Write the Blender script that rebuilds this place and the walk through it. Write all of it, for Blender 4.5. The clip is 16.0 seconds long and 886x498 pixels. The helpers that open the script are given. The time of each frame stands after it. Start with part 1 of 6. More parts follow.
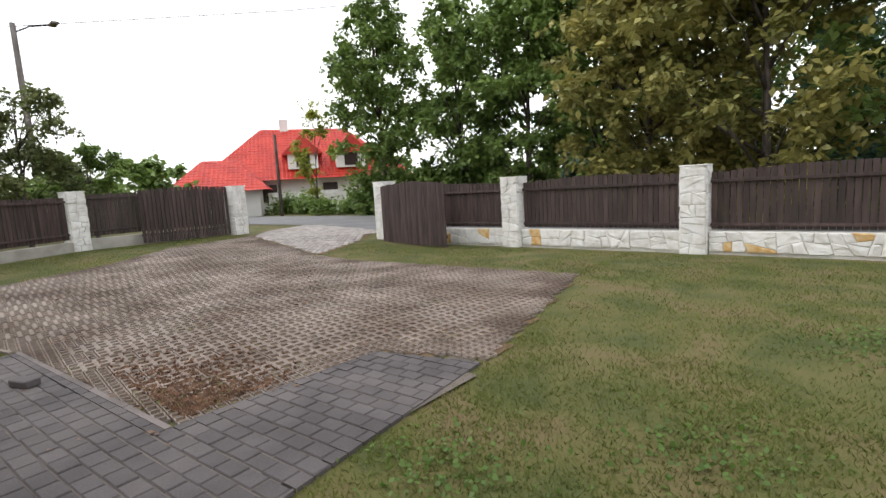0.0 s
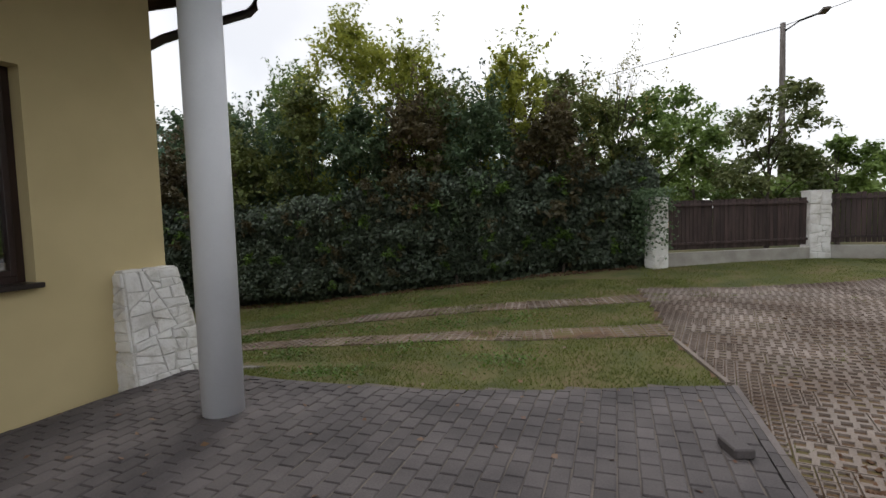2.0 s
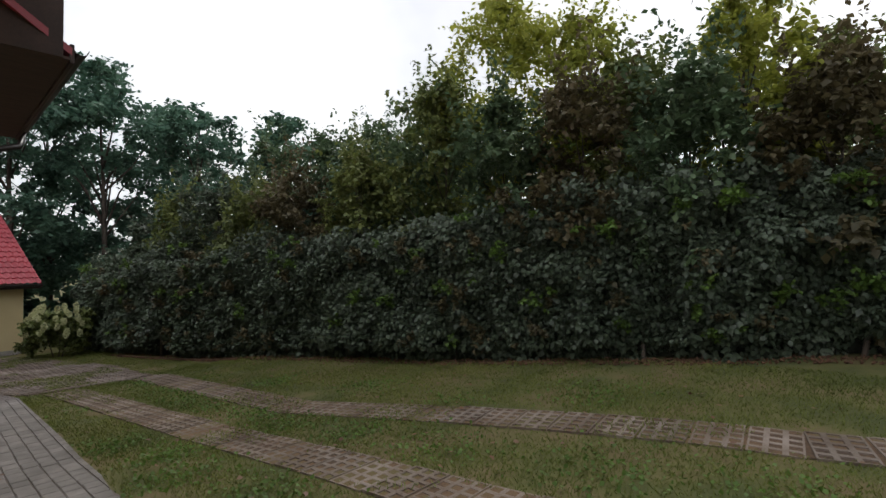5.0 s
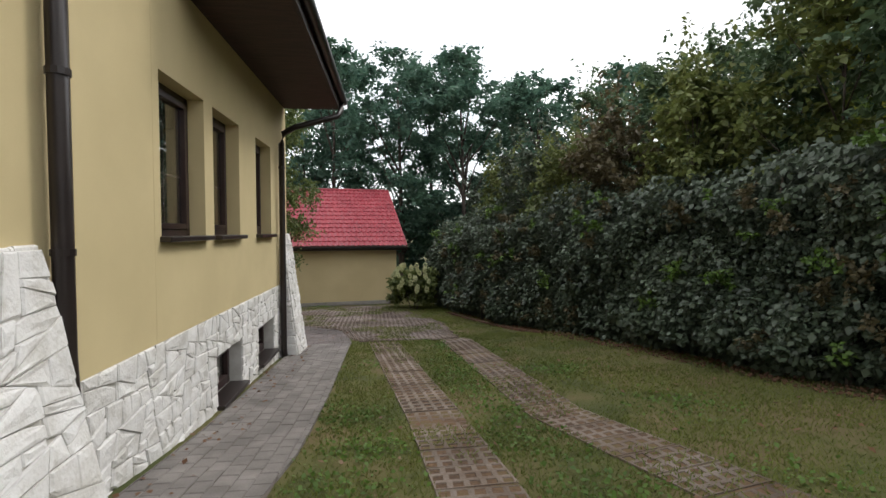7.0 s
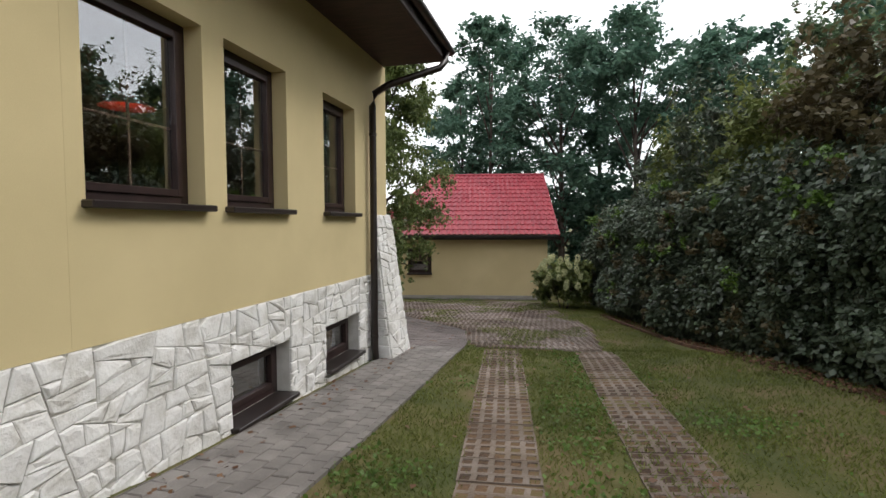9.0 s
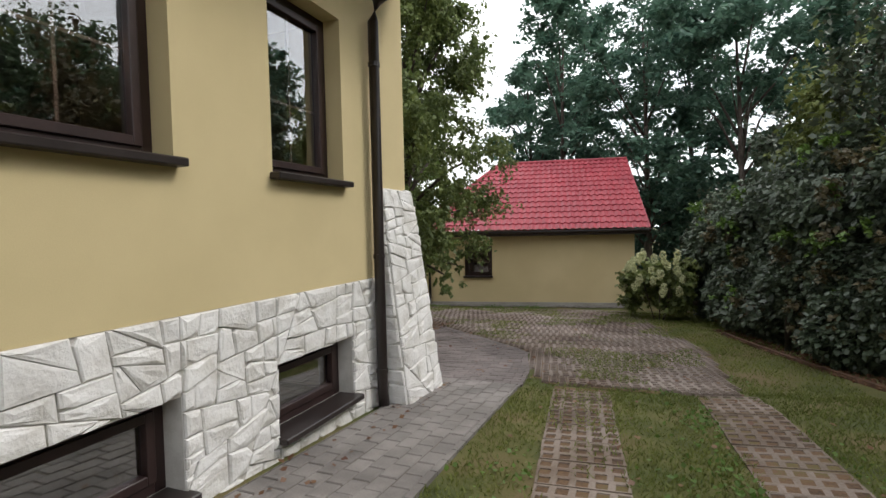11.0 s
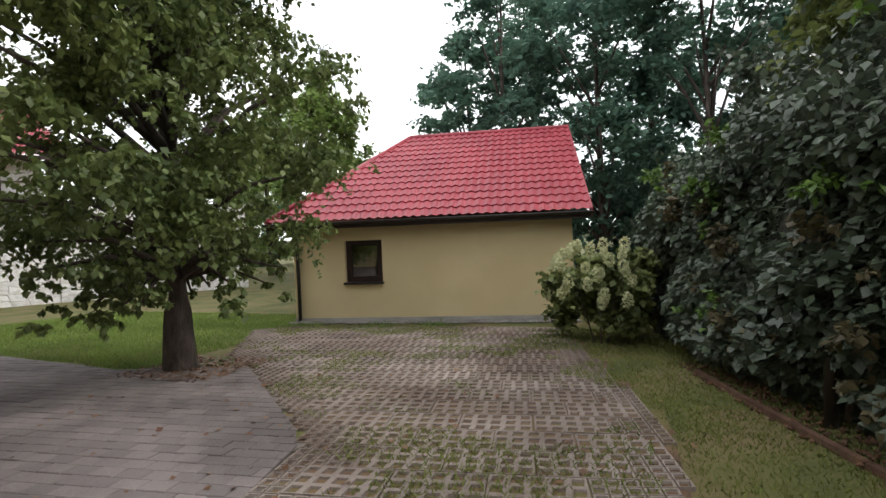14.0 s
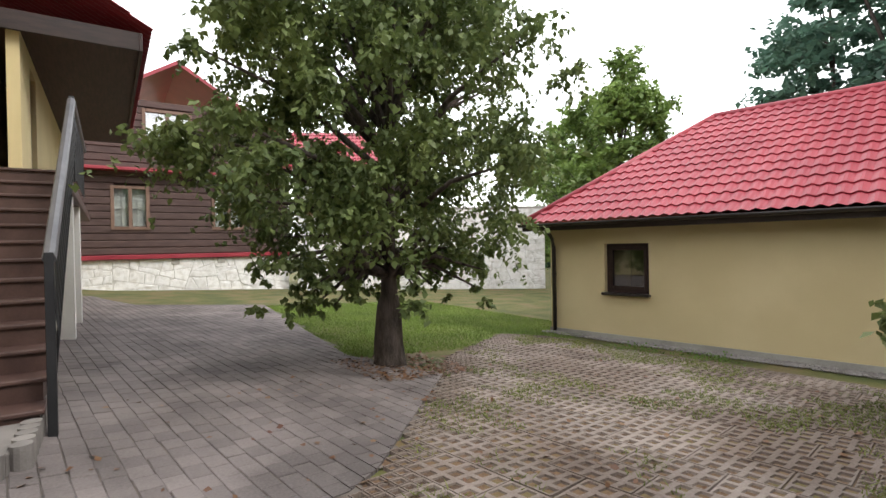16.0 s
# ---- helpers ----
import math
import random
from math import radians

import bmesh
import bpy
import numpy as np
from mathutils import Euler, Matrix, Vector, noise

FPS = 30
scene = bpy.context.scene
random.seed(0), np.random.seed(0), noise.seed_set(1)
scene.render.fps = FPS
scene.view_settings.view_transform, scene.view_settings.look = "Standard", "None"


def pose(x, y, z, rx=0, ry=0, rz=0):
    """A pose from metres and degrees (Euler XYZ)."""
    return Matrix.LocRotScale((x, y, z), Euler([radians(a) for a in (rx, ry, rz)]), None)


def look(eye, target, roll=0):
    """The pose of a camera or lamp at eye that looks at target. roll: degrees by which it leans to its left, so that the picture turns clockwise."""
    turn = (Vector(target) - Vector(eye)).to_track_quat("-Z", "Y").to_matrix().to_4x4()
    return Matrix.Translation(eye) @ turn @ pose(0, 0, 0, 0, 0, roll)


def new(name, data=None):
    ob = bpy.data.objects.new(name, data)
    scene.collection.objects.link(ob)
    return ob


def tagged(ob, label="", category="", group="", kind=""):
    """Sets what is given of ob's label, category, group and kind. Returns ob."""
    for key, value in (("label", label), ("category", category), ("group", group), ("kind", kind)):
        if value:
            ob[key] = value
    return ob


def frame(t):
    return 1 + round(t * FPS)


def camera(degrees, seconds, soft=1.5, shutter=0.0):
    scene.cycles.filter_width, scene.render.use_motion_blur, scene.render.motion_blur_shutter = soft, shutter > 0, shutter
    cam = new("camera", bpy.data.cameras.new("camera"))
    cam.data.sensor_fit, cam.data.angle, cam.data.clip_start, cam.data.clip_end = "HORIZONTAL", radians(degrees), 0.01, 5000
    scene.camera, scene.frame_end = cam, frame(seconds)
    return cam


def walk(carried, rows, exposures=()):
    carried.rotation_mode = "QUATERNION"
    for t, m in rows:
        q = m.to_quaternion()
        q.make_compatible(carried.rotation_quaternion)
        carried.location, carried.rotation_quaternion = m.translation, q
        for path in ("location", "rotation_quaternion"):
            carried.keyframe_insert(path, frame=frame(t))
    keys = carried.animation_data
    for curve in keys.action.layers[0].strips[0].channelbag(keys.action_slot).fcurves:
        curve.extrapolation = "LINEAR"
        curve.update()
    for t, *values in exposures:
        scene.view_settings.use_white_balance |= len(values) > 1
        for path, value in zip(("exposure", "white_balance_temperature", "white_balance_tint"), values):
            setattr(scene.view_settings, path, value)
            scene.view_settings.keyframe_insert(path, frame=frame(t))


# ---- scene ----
cam = camera(83.2, 16.0)

PATH = [
    (0, (-6.222, -2.342, 1.645), (-4.791, -4.043, 1.365), -3.3),
    (0.5, (-5.852, -2.32, 1.67), (-4.001, -3.547, 1.385), -2.9),
    (1, (-5.478, -2.397, 1.699), (-3.336, -2.977, 1.396), -2.7),
    (1.5, (-4.967, -2.505, 1.711), (-2.754, -2.3, 1.43), -2.3),
    (2, (-4.212, -2.653, 1.734), (-2.145, -1.803, 1.584), -1.7),
    (2.5, (-3.381, -2.704, 1.688), (-1.468, -1.538, 1.686), -1.5),
    (3, (-2.457, -2.696, 1.643), (-0.588, -1.464, 1.717), -1.8),
    (3.2, (-2.082, -2.74, 1.627), (-0.214, -1.506, 1.729), -2.1),
    (5.3, (0.258, -1.127, 1.501), (1.69, 0.596, 1.509), 0.7),
    (5.5, (0.439, -1.071, 1.531), (1.662, 0.806, 1.509), 0.2),
    (6, (0.871, -0.661, 1.481), (1.711, 1.416, 1.437), 0.4),
    (6.5, (1.354, -0.206, 1.409), (1.884, 1.97, 1.348), 0.4),
    (7, (1.904, 0.194, 1.317), (2.143, 2.419, 1.236), -0.1),
    (7.5, (2.325, 0.608, 1.288), (2.407, 2.845, 1.189), -0.2),
    (8, (2.623, 1.119, 1.239), (2.496, 3.353, 1.141), -0.5),
    (8.5, (2.719, 1.66, 1.184), (2.306, 3.86, 1.077), -0.5),
    (9, (2.76, 2.239, 1.12), (2.229, 4.413, 1.009), -0.2),
    (9.2, (2.775, 2.463, 1.108), (2.19, 4.622, 0.991), 0.0),
    (11.3, (2.349, 5.252, 0.781), (1.504, 7.325, 0.697), -1.4),
    (11.5, (2.304, 5.553, 0.735), (1.459, 7.626, 0.66), -1.4),
    (12, (2.27, 6.362, 0.663), (1.426, 8.435, 0.596), -1.6),
    (12.5, (2.27, 7.178, 0.584), (1.455, 9.264, 0.506), -1.6),
    (13, (2.464, 7.944, 0.506), (1.691, 10.045, 0.435), -1.9),
    (13.5, (2.677, 8.724, 0.429), (1.924, 10.833, 0.363), -2.1),
    (14, (2.979, 9.428, 0.407), (2.252, 11.545, 0.332), -2.3),
    (14.5, (3.18, 10.106, 0.357), (2.47, 12.228, 0.28), -2.4),
    (15, (3.382, 10.693, 0.34), (2.587, 12.786, 0.271), -2.4),
    (15.5, (3.5, 11.11, 0.295), (2.247, 12.966, 0.245), -2.3),
    (16, (3.5, 11.341, 0.323), (1.64, 12.588, 0.308), -1.1),
]
walk(cam, [(t, look(eye, target, roll)) for t, eye, target, roll in PATH],
     [(0, -0.25), (0.5, -0.8), (1, -0.9), (1.5, -1.05), (2, -0.85), (2.5, -0.5), (3.2, -0.5), (5.3, -0.8), (5.5, -0.8), (6.5, -0.52), (7.0, -0.32), (7.5, -0.25), (9, -0.25), (12.5, -0.18), (13.5, -0.15), (14.5, 0.15), (15, 0.32), (15.5, 0.45), (16, 0.32)])

# ---------------------------------------------------------------- light
SUN_EL, SUN_AZ = radians(40), radians(62)
world = bpy.data.worlds.new("overcast_sky")
scene.world = world
world.use_nodes = True
wn, wl = world.node_tree.nodes, world.node_tree.links
sky = wn.new("ShaderNodeTexSky")
sky.sky_type, sky.sun_disc, sky.sun_elevation, sky.sun_rotation = "NISHITA", False, SUN_EL, SUN_AZ
haze = wn.new("ShaderNodeMix")
haze.data_type = "RGBA"
cloud = wn.new("ShaderNodeTexNoise")
cloud.inputs["Scale"].default_value, cloud.inputs["Detail"].default_value = 2.2, 6
ramp = wn.new("ShaderNodeMapRange")
ramp.inputs[1].default_value, ramp.inputs[2].default_value = 0.36, 0.56
ramp.inputs[3].default_value, ramp.inputs[4].default_value = 0.62, 1.0
coords = wn.new("ShaderNodeTexCoord")
wl.new(coords.outputs["Generated"], cloud.inputs["Vector"])
wl.new(cloud.outputs["Fac"], ramp.inputs[0])
wl.new(ramp.outputs[0], haze.inputs[0])
wl.new(sky.outputs[0], haze.inputs[6])
haze.inputs[7].default_value = (18.0, 18.2, 18.8, 1)
wl.new(haze.outputs[2], wn["Background"].inputs[0])
wn["Background"].inputs[1].default_value = 0.115
sun_data = bpy.data.lights.new("sun", "SUN")
sun_data.energy, sun_data.angle, sun_data.color = 1.7, radians(14), (1.0, 0.96, 0.9)
sun = new("sun", sun_data)
sun.matrix_world = look((20 * math.sin(SUN_AZ), 20 * math.cos(SUN_AZ), 20), (0, 0, 0))


# ---------------------------------------------------------------- materials
def material(name, colors, rough=0.8, scale=6.0, fine=60.0, bump=0.3, depth=0.01, metal=0.0, rand=0.0, island=0.0, spec=0.5, contrast=(0.35, 0.65), stretch=(1, 1, 1), coat=0.0):
    """A surface with patches of the given colours, fine grain, bump, and a shift in tone from piece to piece."""
    m = bpy.data.materials.new(name)
    m.use_nodes = True
    n, k = m.node_tree.nodes, m.node_tree.links
    b = n["Principled BSDF"]
    geo, tc, mp = n.new("ShaderNodeNewGeometry"), n.new("ShaderNodeTexCoord"), n.new("ShaderNodeMapping")
    mp.inputs["Scale"].default_value = stretch
    k.new(geo.outputs["Position"], mp.inputs[0])
    big, small = n.new("ShaderNodeTexNoise"), n.new("ShaderNodeTexNoise")
    big.inputs["Scale"].default_value, big.inputs["Detail"].default_value = scale, 5
    small.inputs["Scale"].default_value, small.inputs["Detail"].default_value = fine, 4
    k.new(mp.outputs[0], big.inputs["Vector"])
    k.new(mp.outputs[0], small.inputs["Vector"])
    cr = n.new("ShaderNodeValToRGB")
    e = cr.color_ramp.elements
    e[0].position, e[1].position = contrast
    e[0].color, e[1].color = (*colors[0], 1), (*colors[-1], 1)
    for i, c in enumerate(colors[1:-1], 1):
        x = e.new(contrast[0] + (contrast[1] - contrast[0]) * i / (len(colors) - 1))
        x.color = (*c, 1)
    add = n.new("ShaderNodeMath")
    add.operation = "MULTIPLY_ADD"
    add.inputs[1].default_value = 0.35
    k.new(small.outputs["Fac"], add.inputs[0])
    k.new(big.outputs["Fac"], add.inputs[2])
    sub = n.new("ShaderNodeMath")
    sub.operation = "SUBTRACT"
    sub.inputs[1].default_value = 0.175
    k.new(add.outputs[0], sub.inputs[0])
    k.new(sub.outputs[0], cr.inputs[0])
    colour = cr.outputs[0]
    if rand or island:
        hs, mr = n.new("ShaderNodeHueSaturation"), n.new("ShaderNodeMapRange")
        w = rand or island
        mr.inputs[3].default_value, mr.inputs[4].default_value = 1 - w, 1 + w
        source = n.new("ShaderNodeObjectInfo").outputs["Random"] if rand else geo.outputs["Random Per Island"]
        k.new(source, mr.inputs[0])
        k.new(mr.outputs[0], hs.inputs["Value"])
        k.new(colour, hs.inputs["Color"])
        colour = hs.outputs[0]
    k.new(colour, b.inputs["Base Color"])
    b.inputs["Roughness"].default_value, b.inputs["Metallic"].default_value = rough, metal
    b.inputs["Specular IOR Level"].default_value, b.inputs["Coat Weight"].default_value = spec, coat
    if bump:
        bn = n.new("ShaderNodeBump")
        bn.inputs["Strength"].default_value, bn.inputs["Distance"].default_value = bump, depth
        k.new(add.outputs[0], bn.inputs["Height"])
        k.new(bn.outputs[0], b.inputs["Normal"])
    return m


def leaf_material(name, dark, light, hue=0.04, through_light=0.35, rough=0.5):
    m = bpy.data.materials.new(name)
    m.use_nodes = True
    n, k = m.node_tree.nodes, m.node_tree.links
    b = n["Principled BSDF"]
    geo = n.new("ShaderNodeNewGeometry")
    cr, big, addn = n.new("ShaderNodeValToRGB"), n.new("ShaderNodeTexNoise"), n.new("ShaderNodeMath")
    big.inputs["Scale"].default_value = 0.7
    k.new(geo.outputs["Position"], big.inputs["Vector"])
    addn.operation = "MULTIPLY_ADD"
    addn.inputs[1].default_value = 0.5
    k.new(geo.outputs["Random Per Island"], addn.inputs[0])
    mr = n.new("ShaderNodeMapRange")
    mr.inputs[1].default_value, mr.inputs[2].default_value, mr.inputs[4].default_value = 0.3, 0.7, 0.5
    k.new(big.outputs["Fac"], mr.inputs[0])
    k.new(mr.outputs[0], addn.inputs[2])
    cr.color_ramp.elements[0].color, cr.color_ramp.elements[1].color = (*dark, 1), (*light, 1)
    k.new(addn.outputs[0], cr.inputs[0])
    k.new(cr.outputs[0], b.inputs["Base Color"])
    b.inputs["Roughness"].default_value = rough
    b.inputs["Specular IOR Level"].default_value = 0.4
    tr, mix = n.new("ShaderNodeBsdfTranslucent"), n.new("ShaderNodeMixShader")
    k.new(cr.outputs[0], tr.inputs[0])
    mix.inputs[0].default_value = through_light
    k.new(b.outputs[0], mix.inputs[1])
    k.new(tr.outputs[0], mix.inputs[2])
    k.new(mix.outputs[0], n["Material Output"].inputs[0])
    return m


PLASTER = material("yellow_plaster", [(0.60, 0.494, 0.272), (0.66, 0.546, 0.306)], 0.92, 1.3, 160, 0.35, 0.004)
PLASTER_PALE = material("pale_yellow_plaster", [(0.62, 0.50, 0.28), (0.69, 0.565, 0.33)], 0.92, 0.9, 140, 0.3, 0.004)
LIMESTONE = material("white_limestone", [(0.64, 0.62, 0.58), (0.77, 0.755, 0.73), (0.82, 0.81, 0.79)], 0.85, 5, 45, 0.9, 0.02, rand=0.07)
LIMESTONE_WARM = material("ochre_limestone", [(0.55, 0.30, 0.08), (0.66, 0.50, 0.28)], 0.85, 9, 55, 0.6, 0.012, rand=0.15)
MORTAR = material("grey_mortar", [(0.52, 0.50, 0.46), (0.64, 0.62, 0.58)], 0.95, 8, 80, 0.5, 0.006)
CONCRETE = material("weathered_concrete", [(0.30, 0.28, 0.25), (0.42, 0.40, 0.36)], 0.92, 2.5, 50, 0.5, 0.006)
PAVER = material("grey_paver", [(0.062, 0.054, 0.056), (0.115, 0.100, 0.100)], 0.88, 1.3, 70, 0.8, 0.006, rand=0.16)
PAVER_JOINED = material("grey_paver_joined", [(0.062, 0.054, 0.056), (0.115, 0.100, 0.100)], 0.88, 1.3, 70, 0.8, 0.006, island=0.16)
REAR_PAVER = material("dusty_grey_paver", [(0.100, 0.084, 0.080), (0.185, 0.158, 0.150)], 0.88, 0.9, 60, 0.8, 0.006, rand=0.18)
REAR_JOINED = material("dusty_grey_paver_joined", [(0.100, 0.084, 0.080), (0.185, 0.158, 0.150)], 0.88, 0.9, 60, 0.8, 0.006, island=0.18)
WALK = material("light_grey_paver", [(0.155, 0.140, 0.130), (0.240, 0.220, 0.205)], 0.88, 3, 90, 0.5, 0.004, rand=0.12)
SLAB = material("openwork_concrete", [(0.135, 0.100, 0.080), (0.265, 0.220, 0.190)], 0.92, 0.9, 60, 0.9, 0.01, rand=0.12)
SLAB_JOINED = material("openwork_concrete_joined", [(0.135, 0.100, 0.080), (0.265, 0.220, 0.190)], 0.92, 0.9, 60, 0.9, 0.01, island=0.08)
SLAB_OLD = material("earthy_openwork_concrete", [(0.135, 0.098, 0.074), (0.185, 0.145, 0.115), (0.245, 0.200, 0.168)], 0.95, 2.2, 50, 1.0, 0.014, rand=0.14)
JOINT = material("sandy_joint", [(0.095, 0.080, 0.070), (0.155, 0.130, 0.112)], 1.0, 2.5, 60, 0.6, 0.01)
SOIL = material("brown_soil", [(0.060, 0.036, 0.022), (0.145, 0.085, 0.045), (0.12, 0.10, 0.035)], 1.0, 1.6, 45, 0.8, 0.02)
EARTH = material("reddish_earth", [(0.075, 0.038, 0.022), (0.16, 0.085, 0.048)], 1.0, 6, 60, 0.6, 0.01, island=0.3)
LAWN = material("lawn_ground", [(0.058, 0.070, 0.017), (0.100, 0.098, 0.027), (0.140, 0.106, 0.048)], 1.0, 1.3, 55, 0.8, 0.02)
ASPHALT = material("grey_asphalt", [(0.14, 0.14, 0.145), (0.19, 0.19, 0.195)], 0.9, 1.2, 120, 0.4, 0.005)
COBBLE = material("pale_cobble", [(0.22, 0.20, 0.19), (0.36, 0.33, 0.31)], 0.9, 4, 60, 0.6, 0.01, rand=0.2)
FENCE = material("dark_stained_boards", [(0.034, 0.021, 0.020), (0.072, 0.047, 0.043)], 0.7, 2, 40, 0.4, 0.004, rand=0.3, stretch=(6, 6, 0.7))
WOOD_DARK = material("dark_brown_wood", [(0.020, 0.010, 0.008), (0.045, 0.023, 0.018)], 0.6, 3, 40, 0.4, 0.004, stretch=(1, 1, 6), rand=0.15)
SOFFIT = material("soffit_boards", [(0.030, 0.014, 0.010), (0.060, 0.028, 0.020)], 0.65, 3, 40, 0.4, 0.004, stretch=(1, 8, 1), rand=0.2)
METAL_BROWN = material("brown_coated_metal", [(0.020, 0.014, 0.013), (0.030, 0.022, 0.020)], 0.35, 4, 60, 0.05, 0.002)
FRAME = material("dark_window_frame", [(0.026, 0.013, 0.012), (0.040, 0.021, 0.019)], 0.4, 4, 60, 0.1, 0.002)
ROOF_RED = material("red_metal_tiles", [(0.25, 0.022, 0.036), (0.31, 0.034, 0.048)], 0.45, 1.1, 30, 0.1, 0.003)
ROOF_FAR = material("bright_red_tiles", [(0.42, 0.028, 0.018), (0.56, 0.05, 0.03)], 0.5, 1.1, 30, 0.1, 0.003)
WHITE = material("white_column_paint", [(0.74, 0.76, 0.81), (0.80, 0.82, 0.87)], 0.7, 2, 90, 0.15, 0.002)
WHITE_WALL = material("white_render", [(0.68, 0.67, 0.64), (0.78, 0.77, 0.74)], 0.9, 0.7, 60, 0.3, 0.004)
LOGS = material("brown_log_boards", [(0.055, 0.030, 0.026), (0.085, 0.05, 0.043)], 0.75, 2, 40, 0.4, 0.004, rand=0.1, stretch=(1, 1, 6))
TIMBER = material("brown_window_timber", [(0.13, 0.075, 0.05), (0.19, 0.115, 0.08)], 0.6, 3, 40, 0.3, 0.003)
BARK = material("grey_bark", [(0.045, 0.034, 0.028), (0.12, 0.095, 0.08)], 0.95, 9, 50, 1.0, 0.03, stretch=(1, 1, 0.3))
BIRCH = material("birch_bark", [(0.10, 0.09, 0.085), (0.55, 0.52, 0.48)], 0.9, 5, 40, 0.5, 0.01, stretch=(1, 1, 2.5))
IRON = material("black_iron", [(0.012, 0.012, 0.014), (0.02, 0.02, 0.022)], 0.5, 5, 60, 0.1, 0.002)
PIPE_GREY = material("weathered_pole_wood", [(0.10, 0.085, 0.075), (0.17, 0.15, 0.14)], 0.9, 3, 60, 0.5, 0.006, stretch=(2, 2, 0.4))
RAIL = material("grey_handrail", [(0.09, 0.09, 0.10), (0.13, 0.13, 0.14)], 0.45, 5, 60, 0.1, 0.002)
STAIR = material("brown_stair_tile", [(0.060, 0.030, 0.024), (0.095, 0.052, 0.042)], 0.55, 4, 60, 0.3, 0.003)
# Dark brown puts the dimness of unlit rooms into the colour.
DARK_ROOM = material("room_plaster_painted_dim", [(0.16, 0.12, 0.09), (0.22, 0.17, 0.13)], 0.9, 2, 60, 0.1, 0.002)
CURTAIN = material("white_curtain", [(0.62, 0.64, 0.62), (0.75, 0.76, 0.74)], 0.9, 6, 60, 0.3, 0.01, stretch=(8, 8, 0.5))
RED_SHADE = material("red_lamp_shade", [(0.55, 0.03, 0.02), (0.62, 0.05, 0.03)], 0.4, 4, 60, 0.05, 0.002)
HEDGE_LEAF = leaf_material("hedge_leaf", (0.038, 0.056, 0.035), (0.124, 0.160, 0.104), through_light=0.2, rough=0.38)
HEDGE_MIX = leaf_material("shrub_leaf", (0.075, 0.105, 0.034), (0.230, 0.265, 0.078))
PEAR_LEAF = leaf_material("pear_leaf", (0.060, 0.095, 0.032), (0.230, 0.285, 0.090))
ACACIA_LEAF = leaf_material("acacia_leaf", (0.046, 0.105, 0.082), (0.145, 0.255, 0.170), through_light=0.45)
LINDEN_LEAF = leaf_material("linden_leaf", (0.085, 0.145, 0.036), (0.255, 0.355, 0.090))
CHESTNUT_LEAF = leaf_material("rusty_tree_leaf", (0.140, 0.160, 0.045), (0.410, 0.360, 0.110))
YELLOW_LEAF = leaf_material("yellow_green_leaf", (0.170, 0.205, 0.035), (0.450, 0.470, 0.085), through_light=0.5)
BIRCH_LEAF = leaf_material("birch_leaf", (0.075, 0.106, 0.037), (0.213, 0.237, 0.088))
GRASS_LEAF = leaf_material("grass_blade", (0.078, 0.104, 0.021), (0.205, 0.230, 0.052), rough=0.6)
LUSH_LEAF = leaf_material("lush_grass_blade", (0.105, 0.165, 0.032), (0.240, 0.340, 0.070), rough=0.6)
WEED_LEAF = leaf_material("weed_leaf", (0.065, 0.122, 0.023), (0.143, 0.243, 0.043))
DRY_LEAF = leaf_material("fallen_leaf", (0.09, 0.035, 0.02), (0.20, 0.11, 0.05), through_light=0.1)
RUSSET_LEAF = leaf_material("russet_leaf", (0.060, 0.055, 0.026), (0.150, 0.120, 0.060))
OAK_LEAF = leaf_material("oak_leaf", (0.052, 0.094, 0.050), (0.155, 0.225, 0.112))
BLOSSOM = leaf_material("cream_blossom", (0.40, 0.42, 0.20), (0.72, 0.72, 0.48), through_light=0.25)
PINK = leaf_material("pink_rose", (0.55, 0.08, 0.10), (0.75, 0.25, 0.25))
# Near-black colour paints the shade deep inside the hedge.
HEDGE_SHADE = material("painted_hedge_shade", [(0.010, 0.012, 0.007), (0.024, 0.024, 0.013)], 1.0, 3, 30, 0.6, 0.03)

GLASS = bpy.data.materials.new("window_glass")
GLASS.use_nodes = True
gb = GLASS.node_tree.nodes["Principled BSDF"]
gb.inputs["Transmission Weight"].default_value, gb.inputs["Roughness"].default_value, gb.inputs["IOR"].default_value = 1.0, 0.0, 2.7
gb.inputs["Base Color"].default_value = (0.75, 0.78, 0.78, 1)


# ---------------------------------------------------------------- building helpers
def link(name, bm, mat, parent=None, smooth=False):
    me = bpy.data.meshes.new(name)
    bm.to_mesh(me)
    bm.free()
    me.materials.append(mat)
    if smooth:
        for p in me.polygons:
            p.use_smooth = True
    ob = new(name, me)
    ob.parent = parent
    return ob


def part(name, bm, mat, parent, label="", smooth=False):
    ob = link(name, bm, mat, parent, smooth)
    return tagged(ob, label) if label else ob


def raw(name, verts, faces, mat, parent=None, smooth=False):
    me = bpy.data.meshes.new(name)
    me.from_pydata([tuple(v) for v in verts], [], [tuple(f) for f in faces])
    me.materials.append(mat)
    if smooth:
        for p in me.polygons:
            p.use_smooth = True
    ob = new(name, me)
    ob.parent = parent
    return ob


def quads(name, verts, size, mat, parent=None):
    """Many separate faces of equal size (3 or 4 corners) from an array of corners."""
    n = len(verts) // size
    me = bpy.data.meshes.new(name)
    me.vertices.add(n * size)
    me.loops.add(n * size)
    me.polygons.add(n)
    me.vertices.foreach_set("co", np.asarray(verts, np.float32).ravel())
    me.loops.foreach_set("vertex_index", np.arange(n * size, dtype=np.int32))
    me.polygons.foreach_set("loop_start", np.arange(0, n * size, size, dtype=np.int32))
    me.update(calc_edges=True)
    me.materials.append(mat)
    ob = new(name, me)
    ob.parent = parent
    return ob


